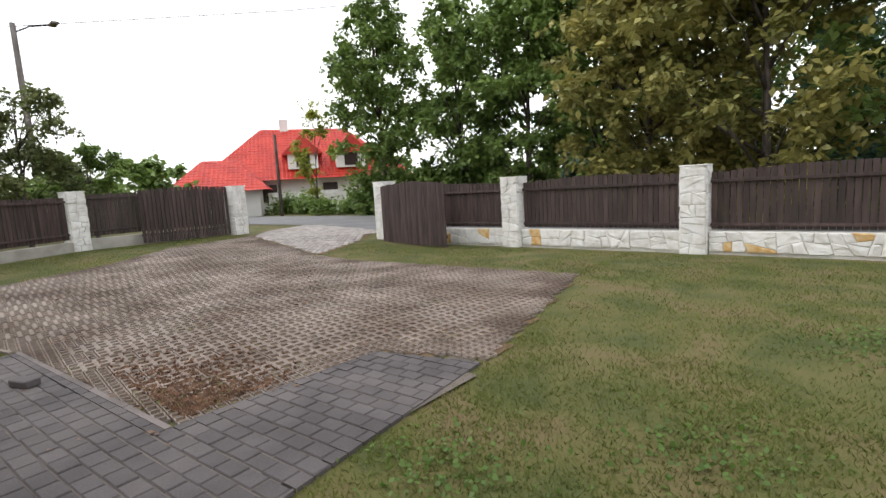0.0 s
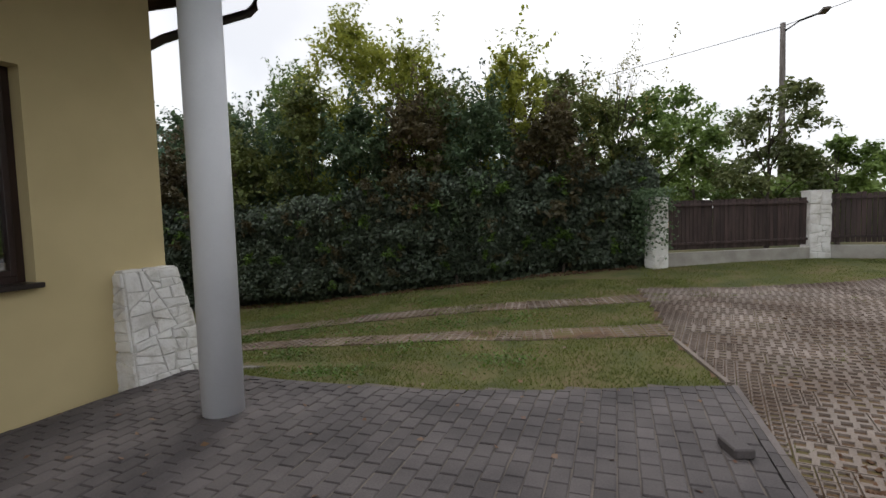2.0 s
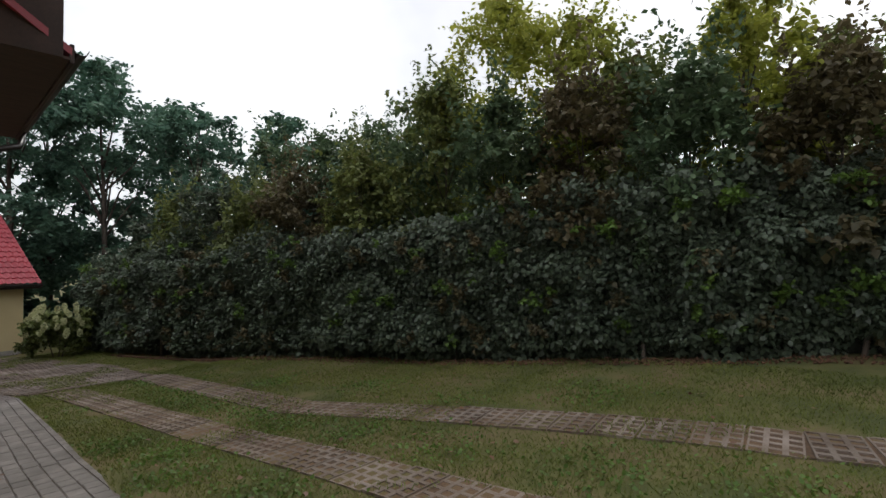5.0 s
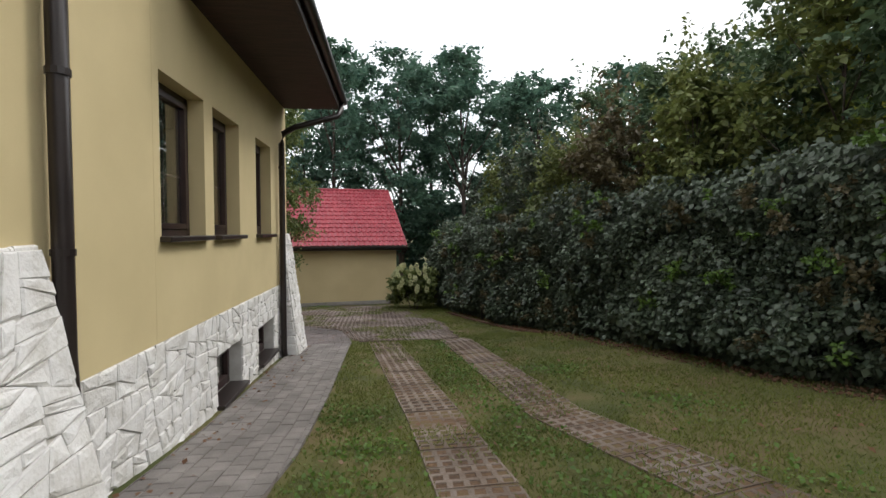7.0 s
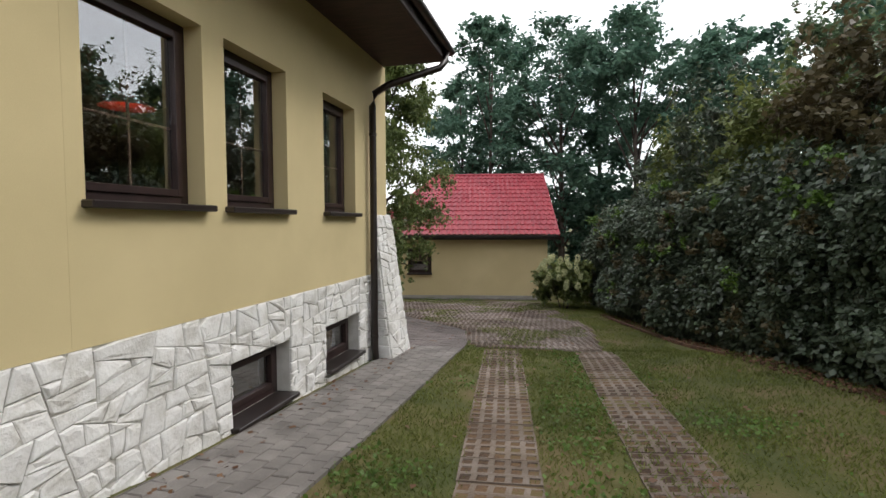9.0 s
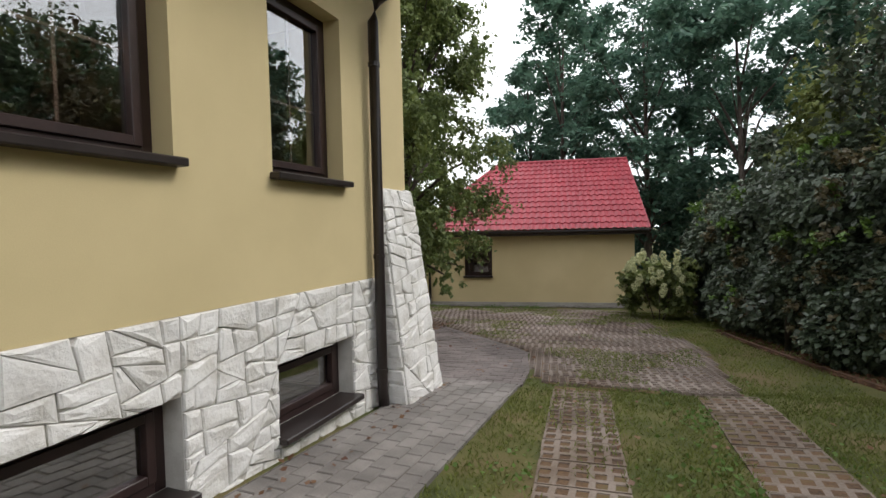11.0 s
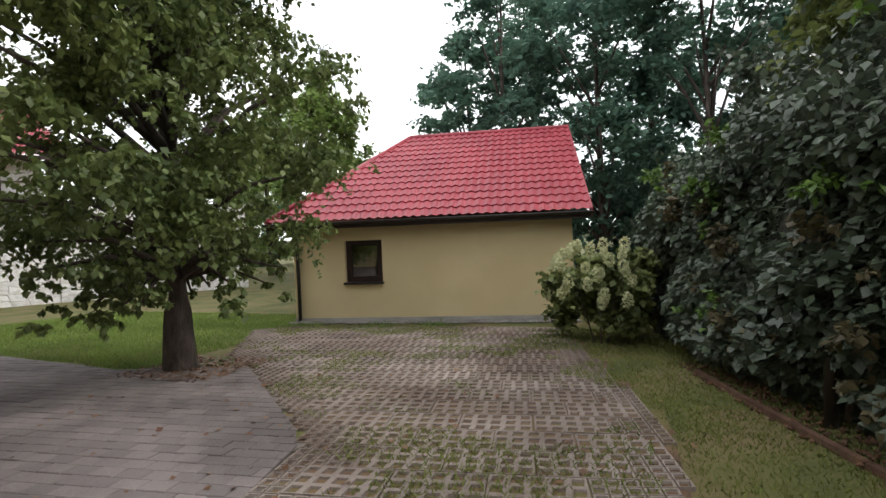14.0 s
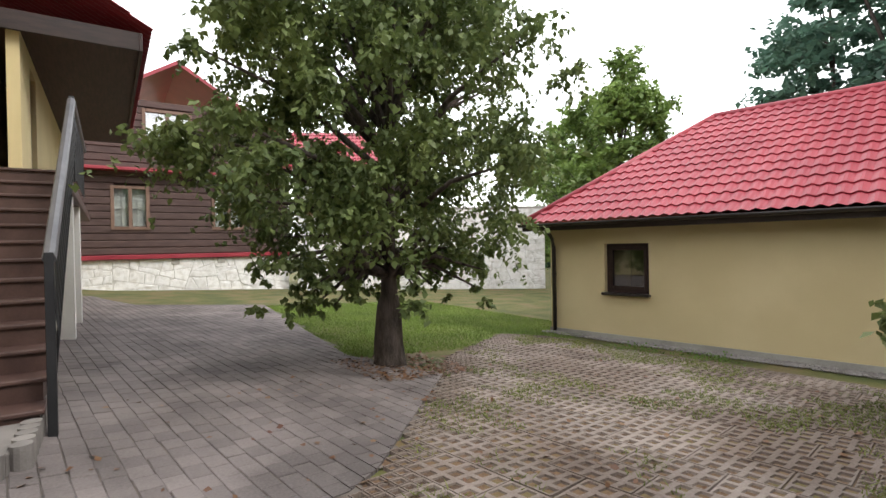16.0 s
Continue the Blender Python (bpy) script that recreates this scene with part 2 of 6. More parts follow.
def empty(name, x=0, y=0, z=0, rz=0, label="", category="", group="", kind=""):
    ob = new(name)
    ob.empty_display_size = 0.1
    ob.matrix_basis = pose(x, y, z, 0, 0, rz)
    return tagged(ob, label, category, group, kind)


def box(bm, x0, x1, y0, y1, z0, z1, bevel=0.0):
    made = bmesh.ops.create_cube(bm, size=1.0)["verts"]
    for v in made:
        v.co = Vector((x0 + (v.co.x + 0.5) * (x1 - x0), y0 + (v.co.y + 0.5) * (y1 - y0), z0 + (v.co.z + 0.5) * (z1 - z0)))
    if bevel:
        edges = {e for v in made for e in v.link_edges}
        bmesh.ops.bevel(bm, geom=list(edges), offset=bevel, segments=1, affect="EDGES")
    return bm


def boxed(x0, x1, y0, y1, z0, z1, bevel=0.0):
    return box(bmesh.new(), x0, x1, y0, y1, z0, z1, bevel)


def tube(points, radius, sides=10, end=None):
    """A round bar along a line of points; end: the radius at its far end."""
    bm = bmesh.new()
    rings, n = [], len(points)
    pts = [Vector(p) for p in points]
    for i, p in enumerate(pts):
        d = (pts[min(i + 1, n - 1)] - pts[max(i - 1, 0)]).normalized()
        a = d.cross(Vector((0.03, 0.02, 1)) if abs(d.z) < 0.95 else Vector((1, 0, 0))).normalized()
        b = d.cross(a)
        r = radius if end is None else radius + (end - radius) * i / (n - 1)
        rings.append([bm.verts.new(p + r * (a * math.cos(2 * math.pi * k / sides) + b * math.sin(2 * math.pi * k / sides))) for k in range(sides)])
    for q, w in zip(rings, rings[1:]):
        for k in range(sides):
            bm.faces.new((q[k], q[(k + 1) % sides], w[(k + 1) % sides], w[k]))
    bm.faces.new(rings[0][::-1])
    bm.faces.new(rings[-1])
    bmesh.ops.recalc_face_normals(bm, faces=bm.faces)
    return bm


def inside(poly, x, y):
    hit = False
    for (ax, ay), (bx, by) in zip(poly, poly[1:] + poly[:1]):
        if (ay > y) != (by > y) and x < (bx - ax) * (y - ay) / (by - ay) + ax:
            hit = not hit
    return hit


PROFILE_Y = [-200, -2.8, 0, 2.6, 5.15, 7.3, 9, 10.1, 11.4, 14.6, 19, 28, 200]
PROFILE_Z = [0, 0, -0.1, -0.34, -0.62, -0.76, -0.87, -0.94, -1.09, -1.27, -1.5, -1.65, -1.65]


def ground(x, y):
    """The height of the ground: it falls towards the back yard and rises a little towards the hedge."""
    fall = float(np.interp(y, PROFILE_Y, PROFILE_Z))
    if y < 3.4:
        fall *= max(min(max((x + 0.1) / 1.3, 0), 1), min(max((y - 2.3) / 1.1, 0), 1))
    return fall + 0.05 * min(max(x - 3, 0), 7)


def grounds(x, y):
    """ground() for whole arrays."""
    fall = np.interp(y, PROFILE_Y, PROFILE_Z)
    fall = fall * np.maximum(np.clip((x + 0.1) / 1.3, 0, 1), np.clip((y - 2.3) / 1.1, 0, 1))
    return fall + 0.05 * np.clip(x - 3, 0, 7)


def lie(x, y, rz=0, up=0.0):
    """A pose flat on the sloping ground."""
    sx, sy = (ground(x + 0.1, y) - ground(x - 0.1, y)) / 0.2, (ground(x, y + 0.1) - ground(x, y - 0.1)) / 0.2
    nrm = Vector((-sx, -sy, 1)).normalized()
    turn = Vector((0, 0, 1)).rotation_difference(nrm).to_matrix().to_4x4()
    return Matrix.Translation((x, y, ground(x, y) + up)) @ turn @ pose(0, 0, 0, 0, 0, rz)


def clip(poly, px, py, nx, ny):
    """The part of a convex polygon with (p - (px, py)) . n <= 0."""
    out = []
    for a, b in zip(poly, poly[1:] + poly[:1]):
        da, db = (a[0] - px) * nx + (a[1] - py) * ny, (b[0] - px) * nx + (b[1] - py) * ny
        if da <= 0:
            out.append(a)
        if da * db < 0:
            s = da / (da - db)
            out.append((a[0] + s * (b[0] - a[0]), a[1] + s * (b[1] - a[1])))
    return out


def cells(w, h, size, rng, squash=1.0, holes=()):
    """Irregular stones that fill a rectangle w by h: slanted cuts split it into angular, roughly coursed pieces."""
    def area(q):
        return abs(sum(c[0] * d[1] - d[0] * c[1] for c, d in zip(q, q[1:] + q[:1]))) / 2

    target = size * size * squash
    todo, out = [[(0, 0), (w, 0), (w, h), (0, h)]], []
    while todo:
        q = todo.pop()
        if len(q) < 3:
            continue
        xs, ys = [p[0] for p in q], [p[1] for p in q]
        wide, high = max(xs) - min(xs), (max(ys) - min(ys)) / squash
        if area(q) < target * rng.uniform(0.75, 2.1) and wide < 2.3 * high * squash + size:
            out.append(q)
            continue
        k = rng.uniform(0.36, 0.64)
        px, py = min(xs) + (max(xs) - min(xs)) * k, min(ys) + (max(ys) - min(ys)) * k
        turn = rng.gauss(0, 0.22) + (0 if wide > high * rng.uniform(0.8, 1.25) else math.pi / 2)
        nx, ny = math.cos(turn), math.sin(turn)
        todo += [clip(q, px, py, nx, ny), clip(q, px, py, -nx, -ny)]
    kept = []
    for q in out:
        if len(q) > 3 and rng.random() < 0.75:
            i = rng.randrange(len(q))
            a, b, c = Vector(q[i - 1]), Vector(q[i]), Vector(q[(i + 1) % len(q)])
            cut = rng.uniform(0.14, 0.32)
            q = q[:i] + [tuple(b.lerp(a, cut)), tuple(b.lerp(c, cut))] + q[i + 1:]
        pieces = [q]
        for (hx0, hx1, hy0, hy1) in holes:
            cut = []
            for q in pieces:
                cut.append(clip(q, hx0, 0, 1, 0))
                q = clip(q, hx0, 0, -1, 0)
                cut.append(clip(q, hx1, 0, -1, 0) if len(q) > 2 else [])
                q = clip(q, hx1, 0, 1, 0) if len(q) > 2 else []
                cut.append(clip(q, 0, hy1, 0, -1) if len(q) > 2 else [])
                cut.append(clip(q, 0, hy0, 0, 1) if len(q) > 2 else [])
            pieces = [q for q in cut if len(q) > 2]
        kept += [q for q in pieces if area(q) > 0.0012]
    return kept


def stones(parent, at, w, h, size, seed, proud=0.03, gap=0.007, squash=0.8, holes=(), warm=0.05, name="stone"):
    """Stone pieces on a face; at(u, v, d) gives the place d metres in front of the face."""
    rng = random.Random(seed)
    for q in cells(w, h, size, rng, squash, holes):
        cx, cy = sum(p[0] for p in q) / len(q), sum(p[1] for p in q) / len(q)
        rings = []
        d = proud * rng.uniform(0.7, 1.3)
        lean = (rng.uniform(-0.035, 0.035), rng.uniform(-0.035, 0.035))
        for inset, dep, rough in ((gap, -0.01, 0), (gap, d * 0.55, 0.002), (gap + 0.010, d * 0.95, 0.004), (None, d * 1.1, 0.006)):
            ring = []
            for x, y in q:
                far = max(math.hypot(x - cx, y - cy), 1e-4)
                k = 0.5 if inset is None else max(0.15, 1 - inset * 1.25 / far)
                u, v = cx + (x - cx) * k, cy + (y - cy) * k
                tilt = 0.0 if dep < 0.002 else rng.uniform(-rough, rough) + lean[0] * (u - cx) + lean[1] * (v - cy)
                ring.append(at(u, v, max(dep + tilt, -0.01)))
            rings.append(ring)
        n = len(q)
        verts = [v for r in rings for v in r] + [at(cx, cy, d * rng.uniform(0.95, 1.25))]
        faces = [(r * n + i, r * n + (i + 1) % n, (r + 1) * n + (i + 1) % n, (r + 1) * n + i) for r in range(3) for i in range(n)]
        faces += [(3 * n + i, 3 * n + (i + 1) % n, 4 * n) for i in range(n)]
        raw(name, verts, faces, LIMESTONE_WARM if rng.random() < warm else LIMESTONE, parent)


def patch(corners):
    """A map from (u, v, d) in metres onto the flat or skewed face with the corners bottom left, bottom right, top right, top left."""
    a, b, c, e = (Vector(p) for p in corners)
    w, h = ((b - a).length + (c - e).length) / 2, ((e - a).length + (c - b).length) / 2
    nrm = (b - a).cross(e - a).normalized()

    def at(u, v, d):
        s, t = u / w, v / h
        return (a * (1 - s) + b * s) * (1 - t) + (e * (1 - s) + c * s) * t + nrm * d
    return at, w, h


def slab_hull(corners_low, corners_high):
    """A solid between two outlines with the same number of corners."""
    bm = bmesh.new()
    lo, hi = [bm.verts.new(p) for p in corners_low], [bm.verts.new(p) for p in corners_high]
    n = len(lo)
    for i in range(n):
        bm.faces.new((lo[i], lo[(i + 1) % n], hi[(i + 1) % n], hi[i]))
    bm.faces.new(lo[::-1])
    bm.faces.new(hi)
    bmesh.ops.recalc_face_normals(bm, faces=bm.faces)
    return bm


# ---------------------------------------------------------------- foliage
LEAF = np.array([(0, 0, 0), (0.32, 0.45, 0.06), (0, 1.0, -0.06), (-0.32, 0.45, 0.06)])


def leaves(rng, centres, size, droop=0.3, outward=None, spread=1.0, wide=1.0):
    """Corners of one leaf at each centre, turned at random and hanging a little."""
    n = len(centres)
    yaw, pitch, roll = rng.uniform(0, 2 * np.pi, n), rng.normal(-droop, 0.5 * spread, n), rng.normal(0, 0.6 * spread, n)
    if outward is not None:
        yaw = np.arctan2(outward[:, 1], outward[:, 0]) - np.pi / 2 + rng.normal(0, 0.9, n)
    s = size * rng.uniform(0.65, 1.3, n)
    f = np.stack([-np.sin(yaw) * np.cos(pitch), np.cos(yaw) * np.cos(pitch), np.sin(pitch)], 1)
    side = np.stack([np.cos(yaw), np.sin(yaw), 0 * yaw], 1)
    up = np.cross(side, f)
    side, up = side * np.cos(roll)[:, None] + up * np.sin(roll)[:, None], up * np.cos(roll)[:, None] - side * np.sin(roll)[:, None]
    v = centres[:, None] + s[:, None, None] * (LEAF[None, :, :1] * wide * side[:, None] + LEAF[None, :, 1:2] * f[:, None] + LEAF[None, :, 2:] * up[:, None])
    return v.reshape(-1, 3)


def clump_points(rng, clumps, count, flat=0.75, per=12, reach=1.0, sag=0.25):
    """Leaf places along twigs that fan out of uneven clumps (x, y, z, radius), and the twigs' directions."""
    c = np.asarray(clumps, float)
    n = max(1, count // per)
    i = rng.choice(len(c), n, p=c[:, 3] ** 2 / (c[:, 3] ** 2).sum())
    d = rng.normal(size=(n, 3))
    d /= np.linalg.norm(d, axis=1)[:, None]
    d[:, 2] = d[:, 2] * flat + 0.12
    length = c[i, 3] * reach * (0.55 + 0.35 * rng.uniform(0, 1, n) + 0.75 * rng.uniform(0, 1, n) ** 5)
    f = rng.uniform(0.12, 1.0, (n, per)) ** 0.8
    p = c[i, None, :3] + d[:, None] * (length[:, None] * f)[:, :, None]
    p[:, :, 2] -= sag * length[:, None] * f ** 2
    p += rng.normal(0, 0.05, p.shape) * c[i, 3][:, None, None]
    return p.reshape(-1, 3), np.repeat(d, per, axis=0)


def crown_clumps(rng, x, y, z0, z1, radius, count, shape=0.55, low=0.5):
    """Clump centres filling an egg-shaped crown."""
    out = []
    while len(out) < count:
        h = rng.uniform(0, 1)
        wide = radius * 0.86 * math.sin(math.pi * (0.14 + 0.80 * h) ** (2 * shape)) ** 0.7
        a, r = rng.uniform(0, 2 * math.pi), math.sqrt(rng.uniform(0.02, 1))
        out.append((x + wide * r * math.cos(a), y + wide * r * math.sin(a), z0 + h * (z1 - z0), radius * rng.uniform(0.20, 0.38)))
    return out


def tree(name, x, y, height, radius, leaf_mat, label, seed, trunk=0.16, clear=0.25, clumps=34, count=9000, size=0.1, bark=None, droop=0.3, category="tree", group="", flat=0.75, shape=0.55, base=None, wide=1.0, shoots=0, branches=14):
    """A tree: tapered trunk, limbs that reach the clumps, and a crown of separate leaves."""
    rng = np.random.default_rng(seed)
    z = ground(x, y) if base is None else base
    root = empty(name, x, y, z, 0, label, category, group)
    lean = rng.uniform(-0.03, 0.03, 2) * height
    spine = [Vector((lean[0] * k * k, lean[1] * k * k, k * height * 0.86 - 0.05)) for k in (0, 0.04, 0.15, 0.3, 0.5, 0.7, 1)]
    bm = tube(spine, trunk, 9, trunk * 0.18)
    part("trunk", bm, bark or BARK, root, smooth=True)
    cl = crown_clumps(rng, 0, 0, clear * height, height * 0.97, radius, clumps, shape)
    for c in cl[:: max(1, len(cl) // branches)]:
        k = min(0.9, max(0.12, (c[2] / height - 0.18)))
        a = Vector((lean[0] * k * k, lean[1] * k * k, k * height * 0.86))
        b = Vector(c[:3])
        mid = a.lerp(b, 0.5) + Vector((0, 0, 0.06 * height * rng.uniform(-0.5, 1)))
        part("limb", tube([a, mid, b], trunk * 0.3, 6, trunk * 0.06), bark or BARK, root, smooth=True)
    pts, out = clump_points(rng, cl, count, flat)
    if shoots:
        high = sorted(cl, key=lambda c: -c[2])[:max(6, len(cl) // 3)]
        rows = []
        for k in range(shoots):
            c = high[rng.integers(len(high))]
            step = rng.uniform(0.1, 1, 26)[:, None] * rng.uniform(0.5, 1.3)
            rise = np.array([rng.normal(0, 0.38), rng.normal(0, 0.38), 1.0])
            rows.append(np.array(c[:3]) + step * rise + rng.normal(0, 0.045, (26, 3)))
        pts = np.concatenate([pts] + rows)
    quads("crown", leaves(rng, pts, size, droop, wide=wide), 4, leaf_mat, root)
    return root


# ---------------------------------------------------------------- ground
gx = np.concatenate([[-400, -150, -60, -30], np.arange(-22, 14.01, 0.5), [16, 20, 30, 60, 150, 400]])
gy = np.concatenate([[-400, -150, -60, -30], np.arange(-20, 30.01, 0.5), [35, 45, 60, 150, 400]])
verts = [(x, y, ground(x, y) + 0.004 * noise.noise(Vector((x * 0.9, y * 0.9, 0)))) for y in gy for x in gx]
faces = [(j * len(gx) + i, j * len(gx) + i + 1, (j + 1) * len(gx) + i + 1, (j + 1) * len(gx) + i) for j in range(len(gy) - 1) for i in range(len(gx) - 1)]
lawn = tagged(raw("ground", verts, faces, LAWN, smooth=True), "lawn of short patchy green and dry grass", "ground", kind="structure")


def sheet(name, poly, mat, up, label, step=0.25, cut=None):
    """A thin bed that follows the ground inside an outline."""
    xs, ys = [p[0] for p in poly], [p[1] for p in poly]
    bm = bmesh.new()
    grid = {}
    for i in range(int((max(xs) - min(xs)) / step) + 2):
        for j in range(int((max(ys) - min(ys)) / step) + 2):
            cx, cy = min(xs) + (i + 0.5) * step, min(ys) + (j + 0.5) * step
            if inside(poly, cx, cy):
                q = []
                for a, b in ((0, 0), (1, 0), (1, 1), (0, 1)):
                    key = (i + a, j + b)
                    if key not in grid:
                        x, y = min(xs) + key[0] * step, min(ys) + key[1] * step
                        grid[key] = bm.verts.new((x, y, ground(x, y) + up))
                    q.append(grid[key])
                bm.faces.new(q)
    return tagged(link(name, bm, mat), label, "paving", kind="structure")


PORCH = [(-9.0, 2.62), (-9.0, -3.0), (-4.05, -2.9), (-3.88, -3.72), (-3.6, -5.9), (-2.5, -5.6), (-2.45, -3.62), (1.15, -3.4), (0.58, -1.82), (0.18, -0.5), (0.02, 1.1), (0.06, 2.62)]
SIDEWALK = [(0.10, 2.62), (0.10, 2.1), (0.95, 2.1), (1.14, 4.3), (1.16, 6.4), (1.12, 10.3), (0.10, 10.3)]
DRIVE = [(-2.5, -3.68), (-2.52, -5.65), (-3.6, -6.0), (-2.55, -10.24), (4.3, -9.9), (9.4, -11.0), (9.2, -9.6), (9.0, -8.3), (7.5, -6.3), (6.6, -4.2), (6.3, -2.5), (3.0, -3.0), (1.2, -3.4)]
ENTRY = [(4.35, -9.95), (5.4, -12.3), (6.5, -13.6), (6.0, -14.6), (11.5, -14.6), (10.6, -12.2), (9.45, -11.05)]
YARD = [(1.35, 10.6), (3.4, 10.8), (3.3, 13.7), (2.9, 15.4), (2.4, 17.3), (1.9, 19.0), (-3.4, 18.2), (-3.9, 17.6), (-2.5, 15.4), (-1.7, 14.85), (0.55, 12.8), (0.75, 12.5), (1.05, 11.2)]
REAR = [(0.0, 10.3), (1.14, 10.3), (1.03, 11.2), (0.72, 12.5), (0.5, 12.8), (-1.6, 14.72), (-3.2, 14.15), (-11.2, 15.0), (-12.1, 11.9), (-15.0, 10.9), (-15.0, 9.85), (-0.7, 9.85)]
beds = [("paving_porch", PORCH, JOINT, "joints of the grey block paving at the porch"), ("paving_sidewalk", SIDEWALK, JOINT, "joints of the narrow grey walk beside the house"),
        ("paving_drive", DRIVE, SOIL, "brown soil in the openwork concrete drive"), ("paving_yard", YARD, SOIL, "brown soil in the openwork yard paving"),
        ("paving_rear", REAR, JOINT, "joints of the grey block paving behind the house"), ("paving_entry", ENTRY, SOIL, "pale cobbled entry at the gate")]
BED = {n: sheet(n, p, m, 0.020 if m is JOINT else 0.012, l) for n, p, m, l in beds}


def along(points, y):
    """x of a strip's middle at y."""
    return float(np.interp(y, [p[1] for p in points], [p[0] for p in points]))


STRIP_1 = [(3.45, -3.0), (2.90, -1.0), (2.66, 1.0), (2.52, 3.0), (2.38, 5.2), (1.75, 10.6)]
STRIP_2 = [(5.50, -2.6), (4.85, -0.6), (4.52, 1.2), (4.12, 3.0), (3.63, 5.2), (3.22, 10.8)]
for number, line in ((1, STRIP_1), (2, STRIP_2)):
    ys = np.arange(line[0][1], line[-1][1], 0.25)
    vs = [(along(line, y) + s, y, ground(along(line, y) + s, y) + 0.010) for y in ys for s in (-0.29, 0.29)]
    fs = [(2 * i, 2 * i + 1, 2 * i + 3, 2 * i + 2) for i in range(len(ys) - 1)]
    BED["strip_%d" % number] = tagged(raw("paving_strip_%d" % number, vs, fs, SOIL), "wheel track of openwork concrete slabs set in the lawn", "paving", kind="structure")

nseg = 120
rv = [(-60 + i, y, ground(-60 + i, y) + 0.03) for i in range(nseg + 1) for y in (-19.4, -14.5)]
tagged(raw("road", rv, [(2 * i, 2 * i + 2, 2 * i + 3, 2 * i + 1) for i in range(nseg)], ASPHALT), "grey asphalt village road beyond the gate", "road", kind="structure")

# ---------------------------------------------------------------- house
WALL_TOP = 3.56
FRONT_TOP = 4.74
YF, YR = 2.65, 9.75
WIN = [(4.62, 5.64, 1.27, 2.67), (5.90, 6.85, 1.27, 2.67), (7.65, 8.55, 1.27, 2.67)]
CELLAR = [(5.90, 6.84, -0.62, -0.07), (7.63, 8.62, -0.62, -0.10)]
PLINTH_TOP = 0.39


def wall_with_holes(name, along_axis, lo, hi, z0, z1, depth0, depth1, holes, mat, parent):
    """A thick wall along x or y with rectangular openings right through it."""
    us = sorted({lo, hi, *[h[0] for h in holes], *[h[1] for h in holes]})
    zs = sorted({z0, z1, *[h[2] for h in holes], *[h[3] for h in holes]})
    bm = bmesh.new()

    def solid(i, j):
        if not (0 <= i < len(us) - 1 and 0 <= j < len(zs) - 1):
            return False
        u, z = (us[i] + us[i + 1]) / 2, (zs[j] + zs[j + 1]) / 2
        return not any(h[0] < u < h[1] and h[2] < z < h[3] for h in holes)

    def put(*pts):
        bm.faces.new([bm.verts.new((d, u, z) if along_axis == "y" else (u, d, z)) for u, d, z in pts])
    for i in range(len(us) - 1):
        for j in range(len(zs) - 1):
            if not solid(i, j):
                continue
            u0, u1, a, b = us[i], us[i + 1], zs[j], zs[j + 1]
            for d in (depth0, depth1):
                put((u0, d, a), (u1, d, a), (u1, d, b), (u0, d, b))
            if not solid(i - 1, j):
                put((u0, depth0, a), (u0, depth1, a), (u0, depth1, b), (u0, depth0, b))
            if not solid(i + 1, j):
                put((u1, depth0, a), (u1, depth1, a), (u1, depth1, b), (u1, depth0, b))
            if not solid(i, j - 1):
                put((u0, depth0, a), (u1, depth0, a), (u1, depth1, a), (u0, depth1, a))
            if not solid(i, j + 1):
                put((u0, depth0, b), (u1, depth0, b), (u1, depth1, b), (u0, depth1, b))
    bmesh.ops.remove_doubles(bm, verts=bm.verts, dist=0.0005)
    bmesh.ops.recalc_face_normals(bm, faces=bm.faces)
    return link(name, bm, mat, parent)


tagged(wall_with_holes("wall_east", "y", 4.5, YR, PLINTH_TOP, WALL_TOP, -0.30, 0.0, WIN, PLASTER, None), "yellow rendered side wall with three windows", "wall", kind="structure")
FRONT_WIN = [(-2.75, -1.36, 1.22, 3.22), (-7.6, -6.4, -0.1, 2.2)]
tagged(wall_with_holes("wall_south", "x", -14.0, -0.30, -0.25, FRONT_TOP, YF, YF + 0.30, FRONT_WIN[:1], PLASTER, None), "yellow rendered front wall under the porch", "wall", kind="structure")
tagged(link("wall_corner", boxed(-0.30, -0.001, YF, 4.5, PLINTH_TOP, FRONT_TOP), PLASTER), "yellow rendered corner of the house", "wall", kind="structure")
tagged(wall_with_holes("wall_north", "x", -14.0, -0.30, -1.2, WALL_TOP, YR - 0.30, YR, [], PLASTER, None), "yellow rendered rear wall", "wall", kind="structure")
tagged(wall_with_holes("wall_west", "y", YF + 0.3, YR - 0.3, -1.2, WALL_TOP, -14.0, -13.7, [], PLASTER, None), "yellow rendered far wall", "wall", kind="structure")
plinth = tagged(wall_with_holes("wall_plinth", "y", YF + 0.01, YR - 0.005, -1.15, PLINTH_TOP, -0.30, -0.012, CELLAR, MORTAR, None), "plinth clad in irregular white limestone", "wall", kind="structure")
tagged(link("floor", boxed(-13.7, -0.3, YF + 0.3, YR - 0.3, 0.30, 0.42), TIMBER), "dim timber floor inside the house", "floor", kind="structure")
# Room surfaces behind the windows carry the unlit look in their colour.
tagged(link("ceiling", boxed(-13.7, -0.3, YF + 0.3, YR - 0.3, 3.10, 3.22), DARK_ROOM), "plain ceiling of the room, its dimness put into the colour", "ceiling", kind="structure")
tagged(link("wall_inner", boxed(-5.0, -4.85, YF + 0.3, YR - 0.3, 0.42, 3.1), DARK_ROOM), "inner wall of the room, its dimness put into the colour", "wall", kind="structure")
